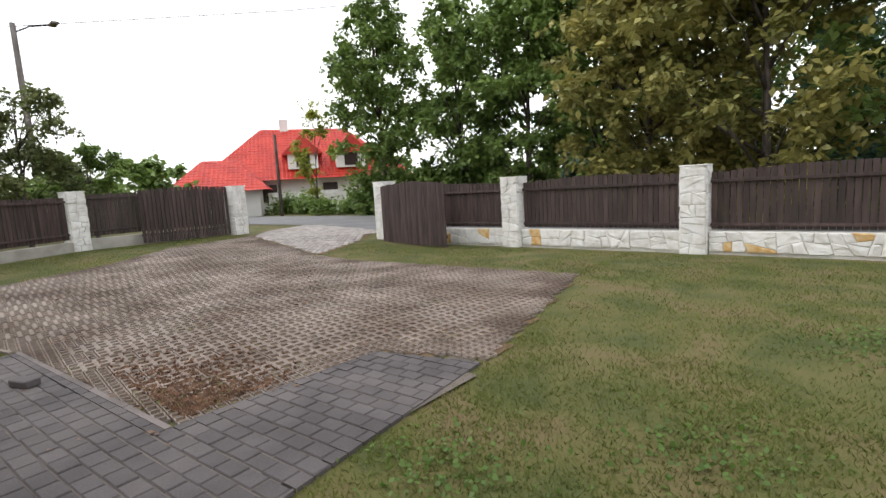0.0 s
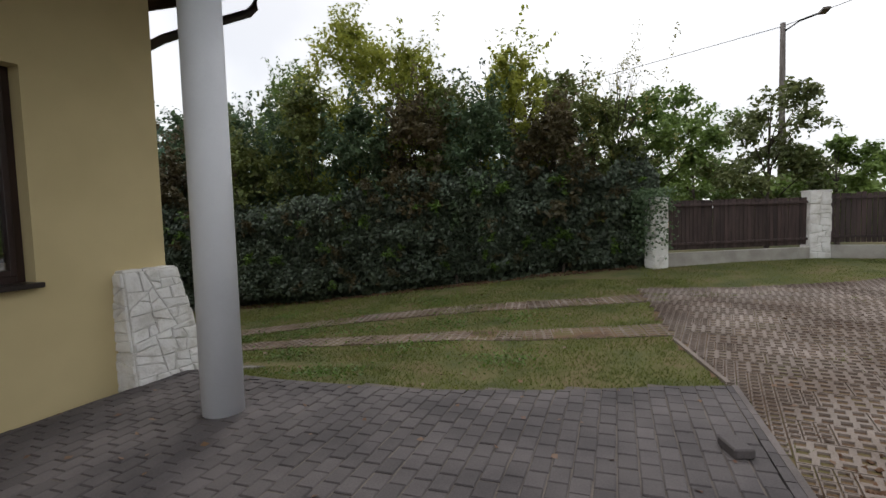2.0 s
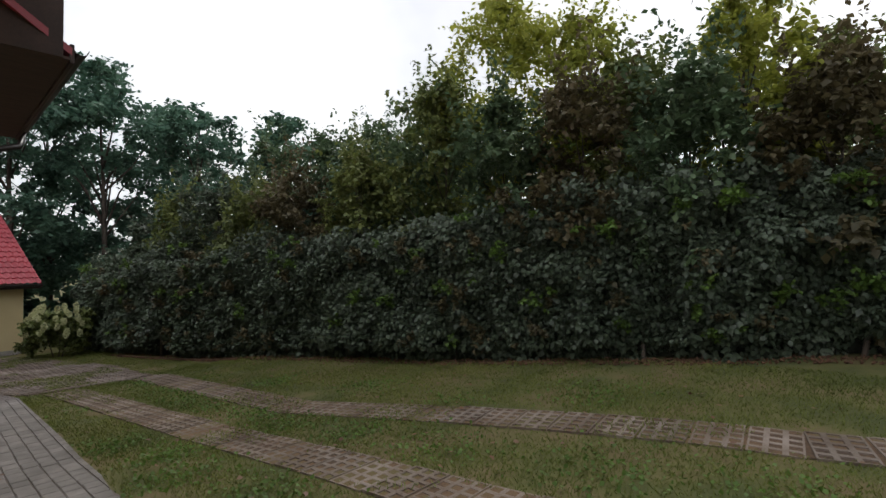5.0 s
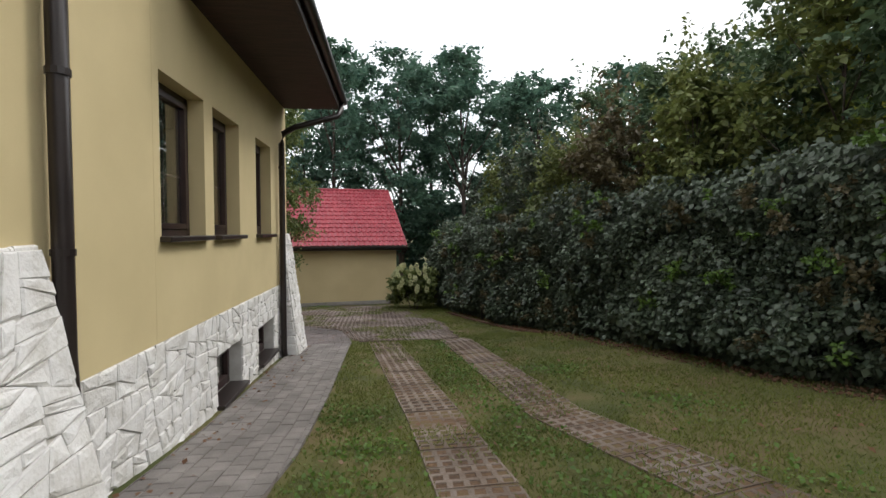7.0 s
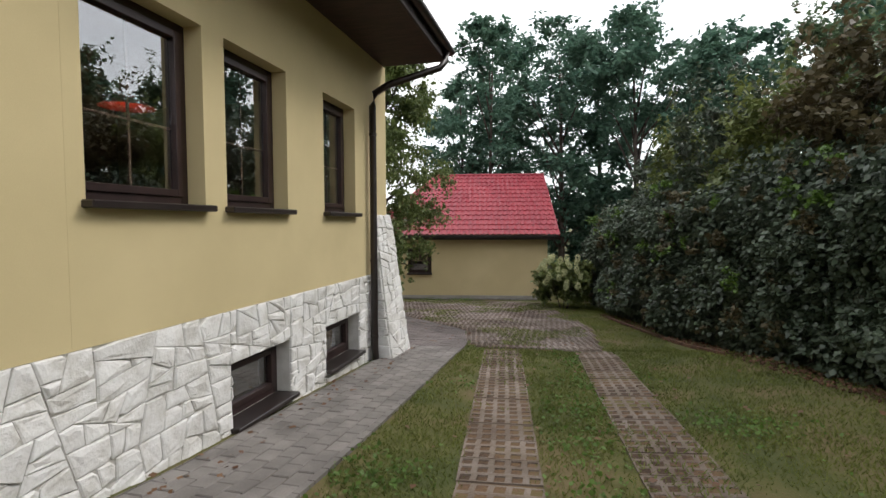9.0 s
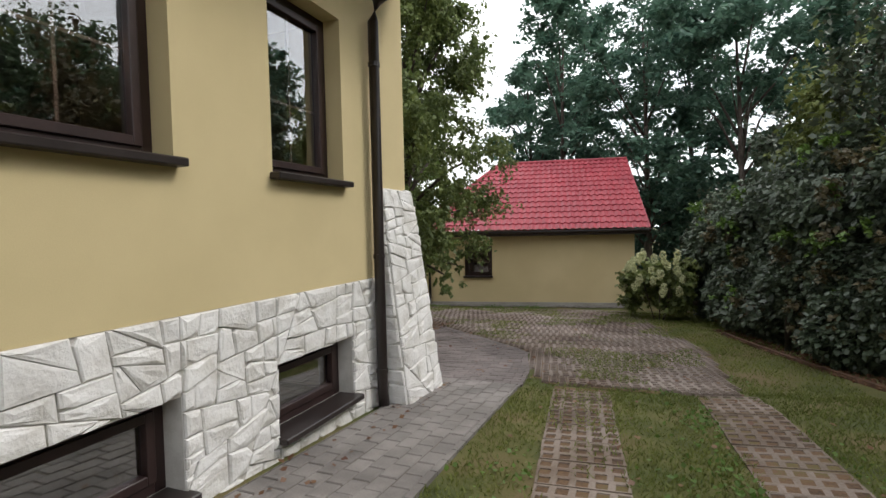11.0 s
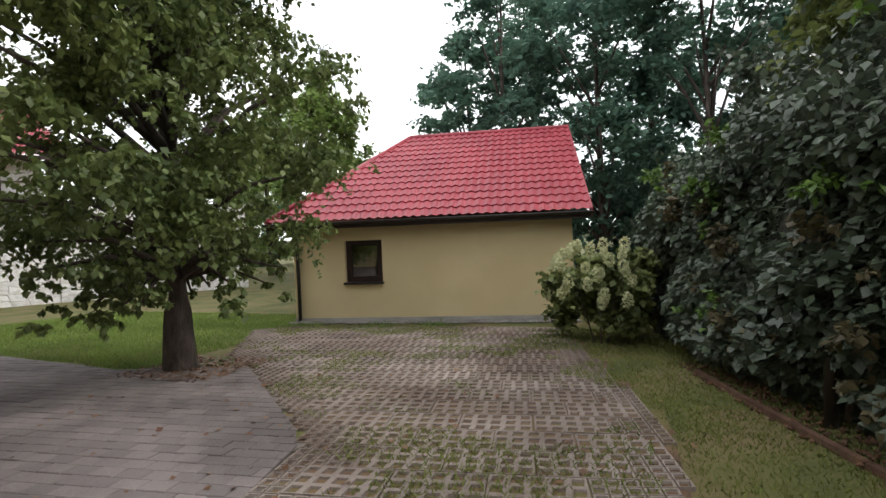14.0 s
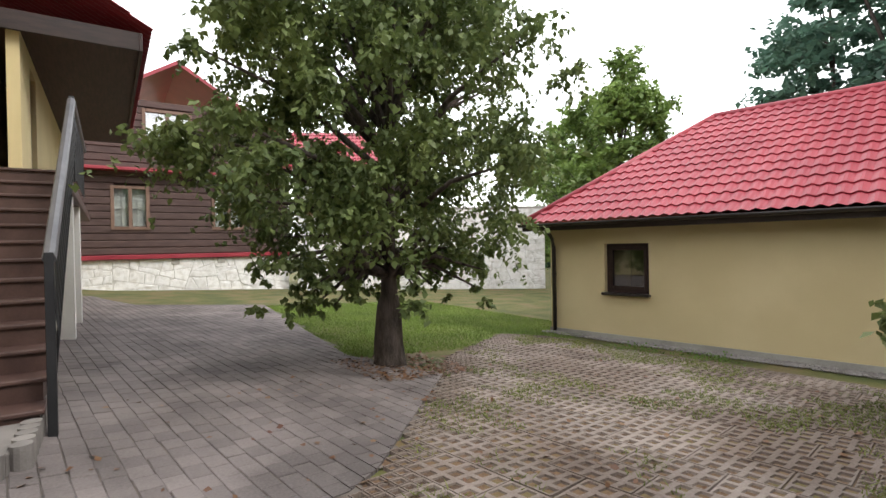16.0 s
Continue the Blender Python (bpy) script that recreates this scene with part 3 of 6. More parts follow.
tagged(link("cellar_wall", boxed(-2.6, -2.5, YF + 0.3, YR - 0.3, -1.15, 0.3), DARK_ROOM), "cellar wall, its dimness put into the colour", "wall", kind="structure")
at, w, h = patch([(0, YF + 0.4, -1.0), (0, YR - 0.6, -1.0), (0, YR - 0.6, PLINTH_TOP), (0, YF + 0.4, PLINTH_TOP)])
stones(plinth, lambda u, v, d: at(u, v, d - 0.012), w, h, 0.225, 5, 0.022, 0.004, 0.62, [(c[0] - YF - 0.4, c[1] - YF - 0.4, c[2] + 1.0, c[3] + 1.0) for c in CELLAR], 0.0)


def buttress(name, top, low, z0, z1, seed, label):
    """A flared stone pier: outlines (x0, x1, y0, y1) at its foot and its top."""
    def ring(o, z):
        return [(o[0], o[2], z), (o[1], o[2], z), (o[1], o[3], z), (o[0], o[3], z)]
    lo, hi = ring(low, z0), ring(top, z1)
    root = empty(name, 0, 0, 0, 0, label, "buttress")
    part("core", slab_hull(lo, hi), MORTAR, root)
    for i in range(4):
        j = (i + 1) % 4
        at, w, h = patch([lo[i], lo[j], hi[j], hi[i]])
        stones(root, at, w, h, 0.225, seed + i, 0.024, 0.004, 0.62, (), 0.0)
    at, w, h = patch([hi[0], hi[1], hi[2], hi[3]])
    stones(root, at, w, h, 0.3, seed + 9, 0.02, 0.006, 0.8, (), 0.0)
    return root


buttress("stone_buttress", (-0.62, 0.03, 2.52, 3.10), (-0.66, 0.36, 2.28, 3.16), -0.5, 1.22, 40, "flared buttress of white limestone at the front house corner")
buttress("stone_buttress", (-0.60, 0.04, 9.12, 9.83), (-0.66, 0.33, 9.10, 9.95), -1.1, 1.25, 60, "flared buttress of white limestone at the rear house corner")


def window(x, u0, u1, z0, z1, axis, out, label, mullion=True, sill=0.10, deep=0.16, name="window_1"):
    """A framed window set back in its opening: frame, sash, pane, bars and a sill that stands proud."""
    root = empty(name, 0, 0, 0, 0, label, "window", kind="structure")

    def bx(a0, a1, d0, d1, b0, b1, bev=0.004):
        d0, d1 = sorted((x + out * d0, x + out * d1))
        return boxed(d0, d1, a0, a1, b0, b1, bev) if axis == "y" else boxed(a0, a1, d0, d1, b0, b1, bev)
    f = 0.07
    for a0, a1, b0, b1 in ((u0, u0 + f, z0, z1), (u1 - f, u1, z0, z1), (u0 + f, u1 - f, z1 - f, z1), (u0 + f, u1 - f, z0, z0 + f)):
        part("window_frame", bx(a0, a1, -deep - 0.07, -deep, b0, b1), FRAME, root)
    g = f + 0.055
    for a0, a1, b0, b1 in ((u0 + f, u0 + g, z0 + f, z1 - f), (u1 - g, u1 - f, z0 + f, z1 - f), (u0 + g, u1 - g, z1 - g, z1 - f), (u0 + g, u1 - g, z0 + f, z0 + g)):
        part("sash", bx(a0, a1, -deep - 0.055, -deep + 0.018, b0, b1), FRAME, root)
    pane = part("pane", bx(u0 + g - 0.01, u1 - g + 0.01, -deep - 0.034, -deep - 0.028, z0 + g - 0.01, z1 - g + 0.01, 0), GLASS, root)
    pane.visible_shadow = False
    if mullion:
        um, zm = (u0 + u1) / 2, z0 + (z1 - z0) * 0.42
        part("glazing_bar", bx(um - 0.009, um + 0.009, -deep - 0.05, -deep - 0.036, z0 + g, z1 - g, 0), TIMBER, root)
        part("glazing_bar", bx(u0 + g, u1 - g, -deep - 0.052, -deep - 0.038, zm - 0.009, zm + 0.009, 0), TIMBER, root)
    if sill:
        part("window_sill", bx(u0 - 0.03, u1 + 0.03, -deep, 0.09, z0 - 0.045, z0 + 0.004, 0.008), METAL_BROWN, root)
    return root


for i, (a, b, c, d) in enumerate(WIN):
    window(0.0, a, b, c, d, "y", 1, "dark brown framed window with a metal sill in the yellow wall", name="window_%d" % (i + 1))
for i, (a, b, c, d) in enumerate(CELLAR):
    window(0.0, a, b, c, d, "y", 1, "small dark cellar window set in the limestone plinth", False, name="window_%d" % (i + 4))
window(YF, -2.75, -1.36, 1.22, 3.22, "x", -1, "tall dark brown framed front window under the porch", name="window_6")

# roof, soffit, fascia and gutters
EAVE_X, EAVE_Z = 1.00, 3.56
tagged(link("soffit_east", boxed(-0.3, EAVE_X - 0.02, 5.0, 9.66, EAVE_Z, EAVE_Z + 0.03), SOFFIT), "dark brown boarded soffit under the eaves", "soffit", kind="structure")
house_roof = empty("roof_house", 0, 0, 0, 0, "red metal tile roof of the yellow house", "roof", kind="structure")
part("roof_slope", slab_hull([(EAVE_X, 5.0, EAVE_Z + 0.05), (EAVE_X, 9.66, EAVE_Z + 0.05), (-5.5, 9.66, 7.6), (-5.5, 3.7, 7.6)], [(EAVE_X, 5.0, EAVE_Z + 0.13), (EAVE_X, 9.66, EAVE_Z + 0.13), (-5.5, 9.66, 7.68), (-5.5, 3.7, 7.68)]), ROOF_RED, house_roof)
part("roof_slope", slab_hull([(-14.5, 3.7, EAVE_Z + 0.05), (-14.5, 9.66, EAVE_Z + 0.05), (-5.5, 9.66, 7.6), (-5.5, 3.7, 7.6)], [(-14.5, 3.7, EAVE_Z + 0.13), (-14.5, 9.66, EAVE_Z + 0.13), (-5.5, 9.66, 7.68), (-5.5, 3.7, 7.68)]), ROOF_RED, house_roof)
part("fascia", boxed(EAVE_X - 0.02, EAVE_X + 0.02, 5.0, 9.68, EAVE_Z - 0.03, EAVE_Z + 0.17, 0.005), WOOD_DARK, house_roof)
part("barge_board", slab_hull([(EAVE_X, 9.66, EAVE_Z), (EAVE_X, 9.66, EAVE_Z), (-5.5, 9.66, 7.5), (-5.5, 9.66, 7.5)], [(EAVE_X, 9.66, EAVE_Z + 0.2), (EAVE_X, 9.66, EAVE_Z + 0.2), (-5.5, 9.66, 7.7), (-5.5, 9.66, 7.7)]), WOOD_DARK, house_roof)


part("end_boards", boxed(0.0, EAVE_X - 0.08, 4.96, 5.0, EAVE_Z, 4.74), SOFFIT, house_roof)


def gutter(root, a, b, r=0.07):
    a, b = Vector(a), Vector(b)
    d = (b - a).normalized()
    s = d.cross(Vector((0, 0, 1))).normalized()
    bm = bmesh.new()
    rows = []
    for p in (a, b):
        rows.append([bm.verts.new(p + s * q * math.cos(t) - Vector((0, 0, 1)) * q * math.sin(t)) for q in (r, r - 0.006) for t in [math.pi * i / 8 for i in range(9)]])
    for i in range(8):
        bm.faces.new((rows[0][i], rows[0][i + 1], rows[1][i + 1], rows[1][i]))
        bm.faces.new((rows[0][9 + i], rows[1][9 + i], rows[1][10 + i], rows[0][10 + i]))
    for i in (0, 8):
        bm.faces.new((rows[0][i], rows[1][i], rows[1][9 + i], rows[0][9 + i]))
    return part("gutter", bm, METAL_BROWN, root, smooth=True)


gutter(house_roof, (EAVE_X + 0.08, 5.0, EAVE_Z + 0.14), (EAVE_X + 0.08, 9.66, EAVE_Z + 0.14))


def downpipe(points, label, clamp_xy, r=0.05, brackets=()):
    root = empty("downpipe", *points[-1], 0, label, "downpipe")
    local = [Vector(p) - Vector(points[-1]) for p in points]
    part("pipe", tube(local, r, 12), METAL_BROWN, root, smooth=True)
    for z in brackets:
        p = Vector((clamp_xy[0] - points[-1][0], clamp_xy[1] - points[-1][1], z - points[-1][2]))
        part("bracket", tube([p - Vector((0, 0, 0.02)), p + Vector((0, 0, 0.02))], r * 1.15, 12), METAL_BROWN, root)
    return root


downpipe([(EAVE_X + 0.07, 9.46, 3.66), (EAVE_X + 0.05, 9.44, 3.50), (1.0, 9.3, 3.36), (0.3, 9.05, 3.10), (0.12, 9.0, 2.98), (0.085, 8.99, 2.8), (0.085, 8.99, -0.7), (0.10, 8.99, -0.86)], "brown metal downpipe bending from the gutter at the rear corner", (0.085, 8.99), brackets=(2.4, 0.6, -0.5))
downpipe([(1.16, 2.10, 4.72), (1.15, 2.14, 4.54), (1.08, 2.18, 4.45), (0.5, 2.46, 4.12), (0.22, 2.72, 3.94), (0.11, 3.05, 3.80), (0.085, 3.2, 3.6), (0.085, 3.2, 0.6), (0.10, 3.2, 0.30), (0.12, 3.2, 0.05), (0.13, 3.2, -0.30)], "brown metal downpipe beside the front buttress", (0.085, 3.2), r=0.055, brackets=(2.2, 1.2))

# porch column and porch roof
col = empty("porch_column", -0.90, 0.90, ground(-0.90, 0.90) + 0.028, 0, "round white painted porch column on the block paving", "column")
bm = bmesh.new()
bmesh.ops.create_cone(bm, cap_ends=True, segments=48, radius1=0.182, radius2=0.176, depth=4.70, matrix=Matrix.Translation((0, 0, 2.35)))
part("shaft", bm, WHITE, col, smooth=True)
porch = empty("porch_roof", 0, 0, 0, 0, "dark boarded porch roof with a metal gutter", "roof", kind="structure")
def skewed(out0, out1, z0, z1, inner=None):
    """A board along the porch's east edge, which draws in towards the back."""
    if inner is None:
        inner = (out0[0] - 0.04, out1[0] - 0.04)
    ring = [(inner[0], out0[1]), (out0[0], out0[1]), (out1[0], out1[1]), (inner[1], out1[1])]
    return slab_hull([(x, y, z0) for x, y in ring], [(x, y, z1) for x, y in ring])


# Unseen front overhang, drawn out to y -0.4 to shade wall and column.
PORCH_A, PORCH_B = (1.42, -0.4), (0.70, 4.4)
part("soffit", skewed(PORCH_A, PORCH_B, 4.74, 4.77, (-9.0, -9.0)), SOFFIT, porch)
part("fascia", skewed(PORCH_A, PORCH_B, 4.64, 4.92), WOOD_DARK, porch)
part("fascia", boxed(-9.0, 1.38, -0.44, -0.4, 4.64, 4.92, 0.005), WOOD_DARK, porch)
part("beam", boxed(-9.0, -0.2, 0.76, 1.04, 4.58, 4.74, 0.01), WOOD_DARK, porch)
part("roof_slope", slab_hull([(1.42, -0.44, 4.93), (0.70, 4.4, 4.93), (-5.5, 4.4, 7.7), (-5.5, -0.44, 7.7)], [(1.42, -0.44, 5.01), (0.70, 4.4, 5.01), (-5.5, 4.4, 7.78), (-5.5, -0.44, 7.78)]), ROOF_RED, porch)
gutter(porch, (1.50, -0.4, 4.86), (0.78, 4.4, 4.86))

# ---------------------------------------------------------------- garage
GO, GT = Vector((-3.85, 18.95, 0)), 10.2
GB = -1.62
garage = empty("garage", GO.x, GO.y, 0, GT, "low yellow garage with a red metal tile roof", "garage")
GW, GD, GE = 6.12, 7.6, 0.72
GWIN = (1.20, 2.05, -0.62, 0.30)
wall_with_holes("front_wall", "x", 0, GW, GB, GE, 0.0, 0.25, [GWIN], PLASTER_PALE, garage)
part("back_wall", boxed(0, GW, GD - 0.25, GD, GB, GE), PLASTER_PALE, garage)
part("side_wall", boxed(0, 0.25, 0.25, GD - 0.25, GB, GE), PLASTER_PALE, garage)
part("side_wall", slab_hull([(GW - 0.25, 0.25, GB), (GW, 0.25, GB), (GW, GD - 0.25, GB), (GW - 0.25, GD - 0.25, GB)], [(GW - 0.25, 0.25, GE), (GW, 0.25, GE), (GW, GD - 0.25, GE), (GW - 0.25, GD - 0.25, GE)]), PLASTER_PALE, garage)
part("gable", slab_hull([(GW - 0.2, 0.0, GE), (GW, 0.0, GE), (GW, GD, GE), (GW - 0.2, GD, GE)], [(GW - 0.2, 3.7, 3.0), (GW, 3.7, 3.0), (GW, 3.9, 3.0), (GW - 0.2, 3.9, 3.0)]), PLASTER_PALE, garage)
part("plinth", boxed(-0.02, GW + 0.02, -0.025, -0.003, GB, -1.40), CONCRETE, garage)
RIDGE_Z, RV, RU0, RU1 = 3.15, 3.75, 2.0, 6.46
EV, EU0, EU1, EZ = -0.38, -0.42, 6.46, 0.72


def tile_roof(name, a, b, c, d, parent, mat, course=0.35, wave=0.19, fine=5):
    """Pressed metal tiles on a slope: a eave start, b eave end, c ridge end, d ridge start; stepped courses with a wave across."""
    a, b, c, d = (Vector(p) for p in (a, b, c, d))
    nrm = (b - a).cross(d - a).normalized()
    if nrm.z < 0:
        nrm = -nrm
    slope = max((d - a).length, (c - b).length)
    along_dir = (b - a).normalized()
    up_dir = nrm.cross(along_dir)
    if up_dir.z < 0:
        up_dir = -up_dir
    height = (c - a).dot(up_dir)
    rows = max(1, round(height / course))
    d_u, c_u, b_u = (d - a).dot(along_dir), (c - a).dot(along_dir), (b - a).length
    verts, faces = [], []
    for r in range(rows):
        for k, (s, lift) in enumerate(((r / rows, 0.030), ((r + 1) / rows, 0.004))):
            lo, hi = d_u * s, b_u + (c_u - b_u) * s
            n = int(b_u / wave * fine) + 1
            for i in range(n + 1):
                u = b_u * i / n
                u = min(max(u, lo), hi)
                ph = (u / wave) % 1.0
                w = 0.028 * (math.sin(math.pi * min(ph / 0.68, 1.0)) if ph < 0.68 else -0.25 * math.sin(math.pi * (ph - 0.68) / 0.32))
                verts.append(a + along_dir * u + up_dir * height * s + nrm * (lift + w + 0.02))
        m = n + 1
        base = r * 2 * m
        for i in range(n):
            faces.append((base + i, base + i + 1, base + m + i + 1, base + m + i))
            if r:
                faces.append((base - m + i, base - m + i + 1, base + i + 1, base + i))
    return raw(name, verts, faces, mat, parent)


tile_roof("roof_slope", (EU0, EV, EZ), (EU1, EV, EZ), (RU1, RV, RIDGE_Z), (RU0, RV, RIDGE_Z), garage, ROOF_RED)
tile_roof("roof_slope", (EU1, 7.9, EZ), (EU0, 7.9, EZ), (RU0, RV, RIDGE_Z), (RU1, RV, RIDGE_Z), garage, ROOF_RED)
tile_roof("roof_slope", (EU0, 7.9, EZ), (EU0, EV, EZ), (RU0, RV, RIDGE_Z), (RU0, RV, RIDGE_Z), garage, ROOF_RED)
part("ridge_cap", tube([(RU0, RV, RIDGE_Z + 0.03), (RU1 + 0.02, RV, RIDGE_Z + 0.03)], 0.075, 10), ROOF_RED, garage, smooth=True)
part("hip_cap", tube([(EU0, EV, EZ + 0.04), (RU0, RV, RIDGE_Z + 0.03)], 0.07, 10), ROOF_RED, garage, smooth=True)
part("hip_cap", tube([(EU0, 7.9, EZ + 0.04), (RU0, RV, RIDGE_Z + 0.03)], 0.07, 10), ROOF_RED, garage, smooth=True)
part("barge_board", slab_hull([(EU1, EV, EZ - 0.08), (EU1 + 0.03, EV, EZ - 0.08), (EU1 + 0.03, RV, RIDGE_Z - 0.08), (EU1, RV, RIDGE_Z - 0.08)], [(EU1, EV, EZ + 0.06), (EU1 + 0.03, EV, EZ + 0.06), (EU1 + 0.03, RV, RIDGE_Z + 0.06), (EU1, RV, RIDGE_Z + 0.06)]), ROOF_RED, garage)
part("soffit", boxed(EU0 + 0.03, EU1 - 0.02, EV + 0.03, 0.0, EZ - 0.09, EZ - 0.065), SOFFIT, garage)
part("soffit", boxed(GW, EU1 - 0.02, 0.0, 7.6, EZ - 0.09, EZ - 0.065), SOFFIT, garage)
part("fascia", boxed(EU0, EU1, EV - 0.01, EV + 0.03, EZ - 0.14, EZ + 0.01, 0.004), WOOD_DARK, garage)
gutter(garage, (EU0 - 0.02, EV - 0.09, EZ + 0.0), (EU1 + 0.02, EV - 0.09, EZ + 0.0), 0.06)
gwin = window(0.0, *GWIN, "x", -1, "", False, 0.08, 0.10, name="garage_window")
gwin.parent = garage
gwin["kind"] = ""
del gwin["kind"], gwin["category"]
# Panel added behind the window so the garage looks unlit inside.
part("dimmed_back_panel", boxed(0.3, GW - 0.3, 3.0, 3.1, GB, GE - 0.1), DARK_ROOM, garage)
gp = downpipe([(0.12, -0.30, 0.60), (0.12, -0.12, 0.42), (0.12, -0.06, 0.25), (0.12, -0.06, GB + 0.05)], "brown metal downpipe at the garage corner", (0.12, -0.06), r=0.04, brackets=(-0.3, -1.0))
gp.matrix_basis = garage.matrix_basis @ gp.matrix_basis

# ---------------------------------------------------------------- fences
def pillar(x, y, h, rz, label, seed, w=0.52, base=None):
    z = ground(x, y) if base is None else base
    root = empty("fence_pillar", x, y, z, rz, label, "pillar", "stone fence pillars")
    a = w / 2 - 0.025
    part("core", boxed(-a, a, -a, a, -0.05, h - 0.01), MORTAR, root)
    for i in range(4):
        m = pose(0, 0, 0, 0, 0, 90 * i)
        c = [m @ Vector(p) for p in ((-a, -a, 0), (a, -a, 0), (a, -a, h - 0.03), (-a, -a, h - 0.03))]
        at, ww, hh = patch(c)
        stones(root, at, ww, hh, 0.25, seed * 7 + i, 0.024, 0.004, 0.75, (), 0.01)
    part("cap", boxed(-a - 0.025, a + 0.025, -a - 0.025, a + 0.025, h - 0.03, h, 0.008), LIMESTONE, root)
    return root


BOARD = {}


def board_mesh(h, w=0.095, t=0.02):
    key = (round(h, 2), w)
    if key not in BOARD:
        bm = boxed(-w / 2, w / 2, -t / 2, t / 2, 0, h)
        for v in bm.verts:
            if v.co.z > h - 0.01 and abs(v.co.x) > w / 2 - 0.02:
                v.co.z -= 0.006
        me = bpy.data.meshes.new("fence_board")
        bm.to_mesh(me)
        bm.free()
        me.materials.append(FENCE)
        BOARD[key] = me
    return BOARD[key]


def fence_panel(a, b, low, high, label, base_top=None, stone=True, arch=0.0, gap=0.012, seed=0, name="board_fence", rails=(0.16, 0.86), front=1):
    """Upright dark boards on two rails between two places, over a low wall where base_top is given."""
    rng = random.Random(seed)
    a, b = Vector((*a, 0)), Vector((*b, 0))
    length, rz = (b - a).length, math.degrees(math.atan2(b.y - a.y, b.x - a.x))
    z = min(ground(a.x, a.y), ground(b.x, b.y))
    root = empty(name, a.x, a.y, z, rz, label, "gate" if name == "gate_leaf" else "fence", "" if name == "gate_leaf" else "dark board fence panels")
    n = int(length / (0.095 + gap))
    step = length / n
    for i in range(n):
        u = (i + 0.5) * step
        h = high - low + arch * math.sin(math.pi * u / length) + rng.uniform(-0.012, 0.012)
        ob = new("fence_board", board_mesh(round(h / 0.02) * 0.02))
        ob.parent = root
        ob.matrix_basis = pose(u, -0.0, low, rng.uniform(-0.3, 0.3), rng.uniform(-0.25, 0.25), rng.uniform(-1.5, 1.5))
    for k in rails:
        zz = low + (high - low) * k
        part("rail", boxed(0.0, length, front * 0.012 if front > 0 else -0.055, 0.055 if front > 0 else -0.012, zz - 0.03, zz + 0.03, 0.004), FENCE, root)
    return root


def base_wall(a, b, top, seed, stone, label):
    a, b = Vector((*a, 0)), Vector((*b, 0))
    d = (b - a).normalized()
    s = Vector((d.y, -d.x, 0))
    z = min(ground(a.x, a.y), ground(b.x, b.y))
    root = empty("low_wall", a.x, a.y, z, math.degrees(math.atan2(d.y, d.x)), label, "wall", "low fence walls")
    length = (b - a).length
    part("core", boxed(0, length, -0.12, 0.12, -0.2, top, 0.004), MORTAR if stone else CONCRETE, root)
    if stone:
        for side in (-1, 1):
            c = [(0, -0.12, 0.06), (length, -0.12, 0.06), (length, -0.12, top), (0, -0.12, top)] if side < 0 else [(length, 0.12, 0.06), (0, 0.12, 0.06), (0, 0.12, top), (length, 0.12, top)]
            at, w, h = patch(c)
            stones(root, at, w, h, 0.30, seed + side, 0.026, 0.004, 0.62, (), 0.03)
    return root


FY = -13.35
PX = [(5.15, -13.2), (0.57, FY), (-3.68, FY), (-7.95, FY), (-12.2, FY), (-16.4, FY)]
for i, (x, y) in enumerate(PX):
    pillar(x, y, 1.78, 0, "square fence pillar clad in white limestone", 100 + i)
for i, ((x1, y1), (x0, y0)) in enumerate(zip(PX, PX[1:])):
    base_wall((x0 + 0.27, y0), (x1 - 0.27, y1), 0.46, 200 + 5 * i, True, "low fence wall clad in white limestone")
    fence_panel((x0 + 0.28, y0), (x1 - 0.28, y1), 0.50, 1.62, "dark brown board fence panel above a stone base", arch=0.08, seed=i, rails=(0.08, 0.84), front=1)
fence_panel((2.05, -12.35), (4.85, -12.75), 0.06, 1.74, "open gate leaf of dark weathered boards", arch=0.09, seed=20, gap=0.006, name="gate_leaf", rails=(0.15, 0.85), front=-1)
pillar(10.85, -11.35, 1.72, 8, "square gate pillar clad in white limestone", 120)
pillar(11.5, -6.7, 1.75, 8, "square fence pillar clad in white limestone beside the drive", 121)
pillar(9.02, -2.85, 1.72, 35, "plain fence pillar overgrown with ivy", 122, w=0.42)
base_wall((9.2, -3.05), (11.3, -6.45), 0.33, 230, False, "low plain concrete fence wall")
fence_panel((9.2, -3.05), (11.3, -6.45), 0.40, 1.62, "dark brown board fence panel above a concrete base", seed=31, rails=(0.12, 0.9), front=-1)
base_wall((11.5, -7.0), (11.3, -11.1), 0.33, 240, False, "low plain concrete fence wall")
fence_panel((11.5, -7.0), (11.3, -11.1), 0.40, 1.66, "dark brown board fence panel above a concrete base", seed=32, rails=(0.12, 0.9), front=-1)
fence_panel((10.95, -8.25), (10.72, -11.0), 0.05, 1.70, "open gate leaf of dark boards with gaps", arch=0.07, seed=33, gap=0.02, name="gate_leaf", rails=(0.15, 0.85), front=1)

# ---------------------------------------------------------------- hedge and trees
HEDGE = [(8.9, -2.5), (8.0, -0.6), (7.25, 1.1), (6.6, 4.6), (5.95, 7.4), (5.25, 9.9), (4.4, 12.7), (3.85, 15.0), (3.35, 17.6), (3.3, 19.5)]


def hedge_x(y):
    return float(np.interp(y, [p[1] for p in HEDGE], [p[0] for p in HEDGE]))


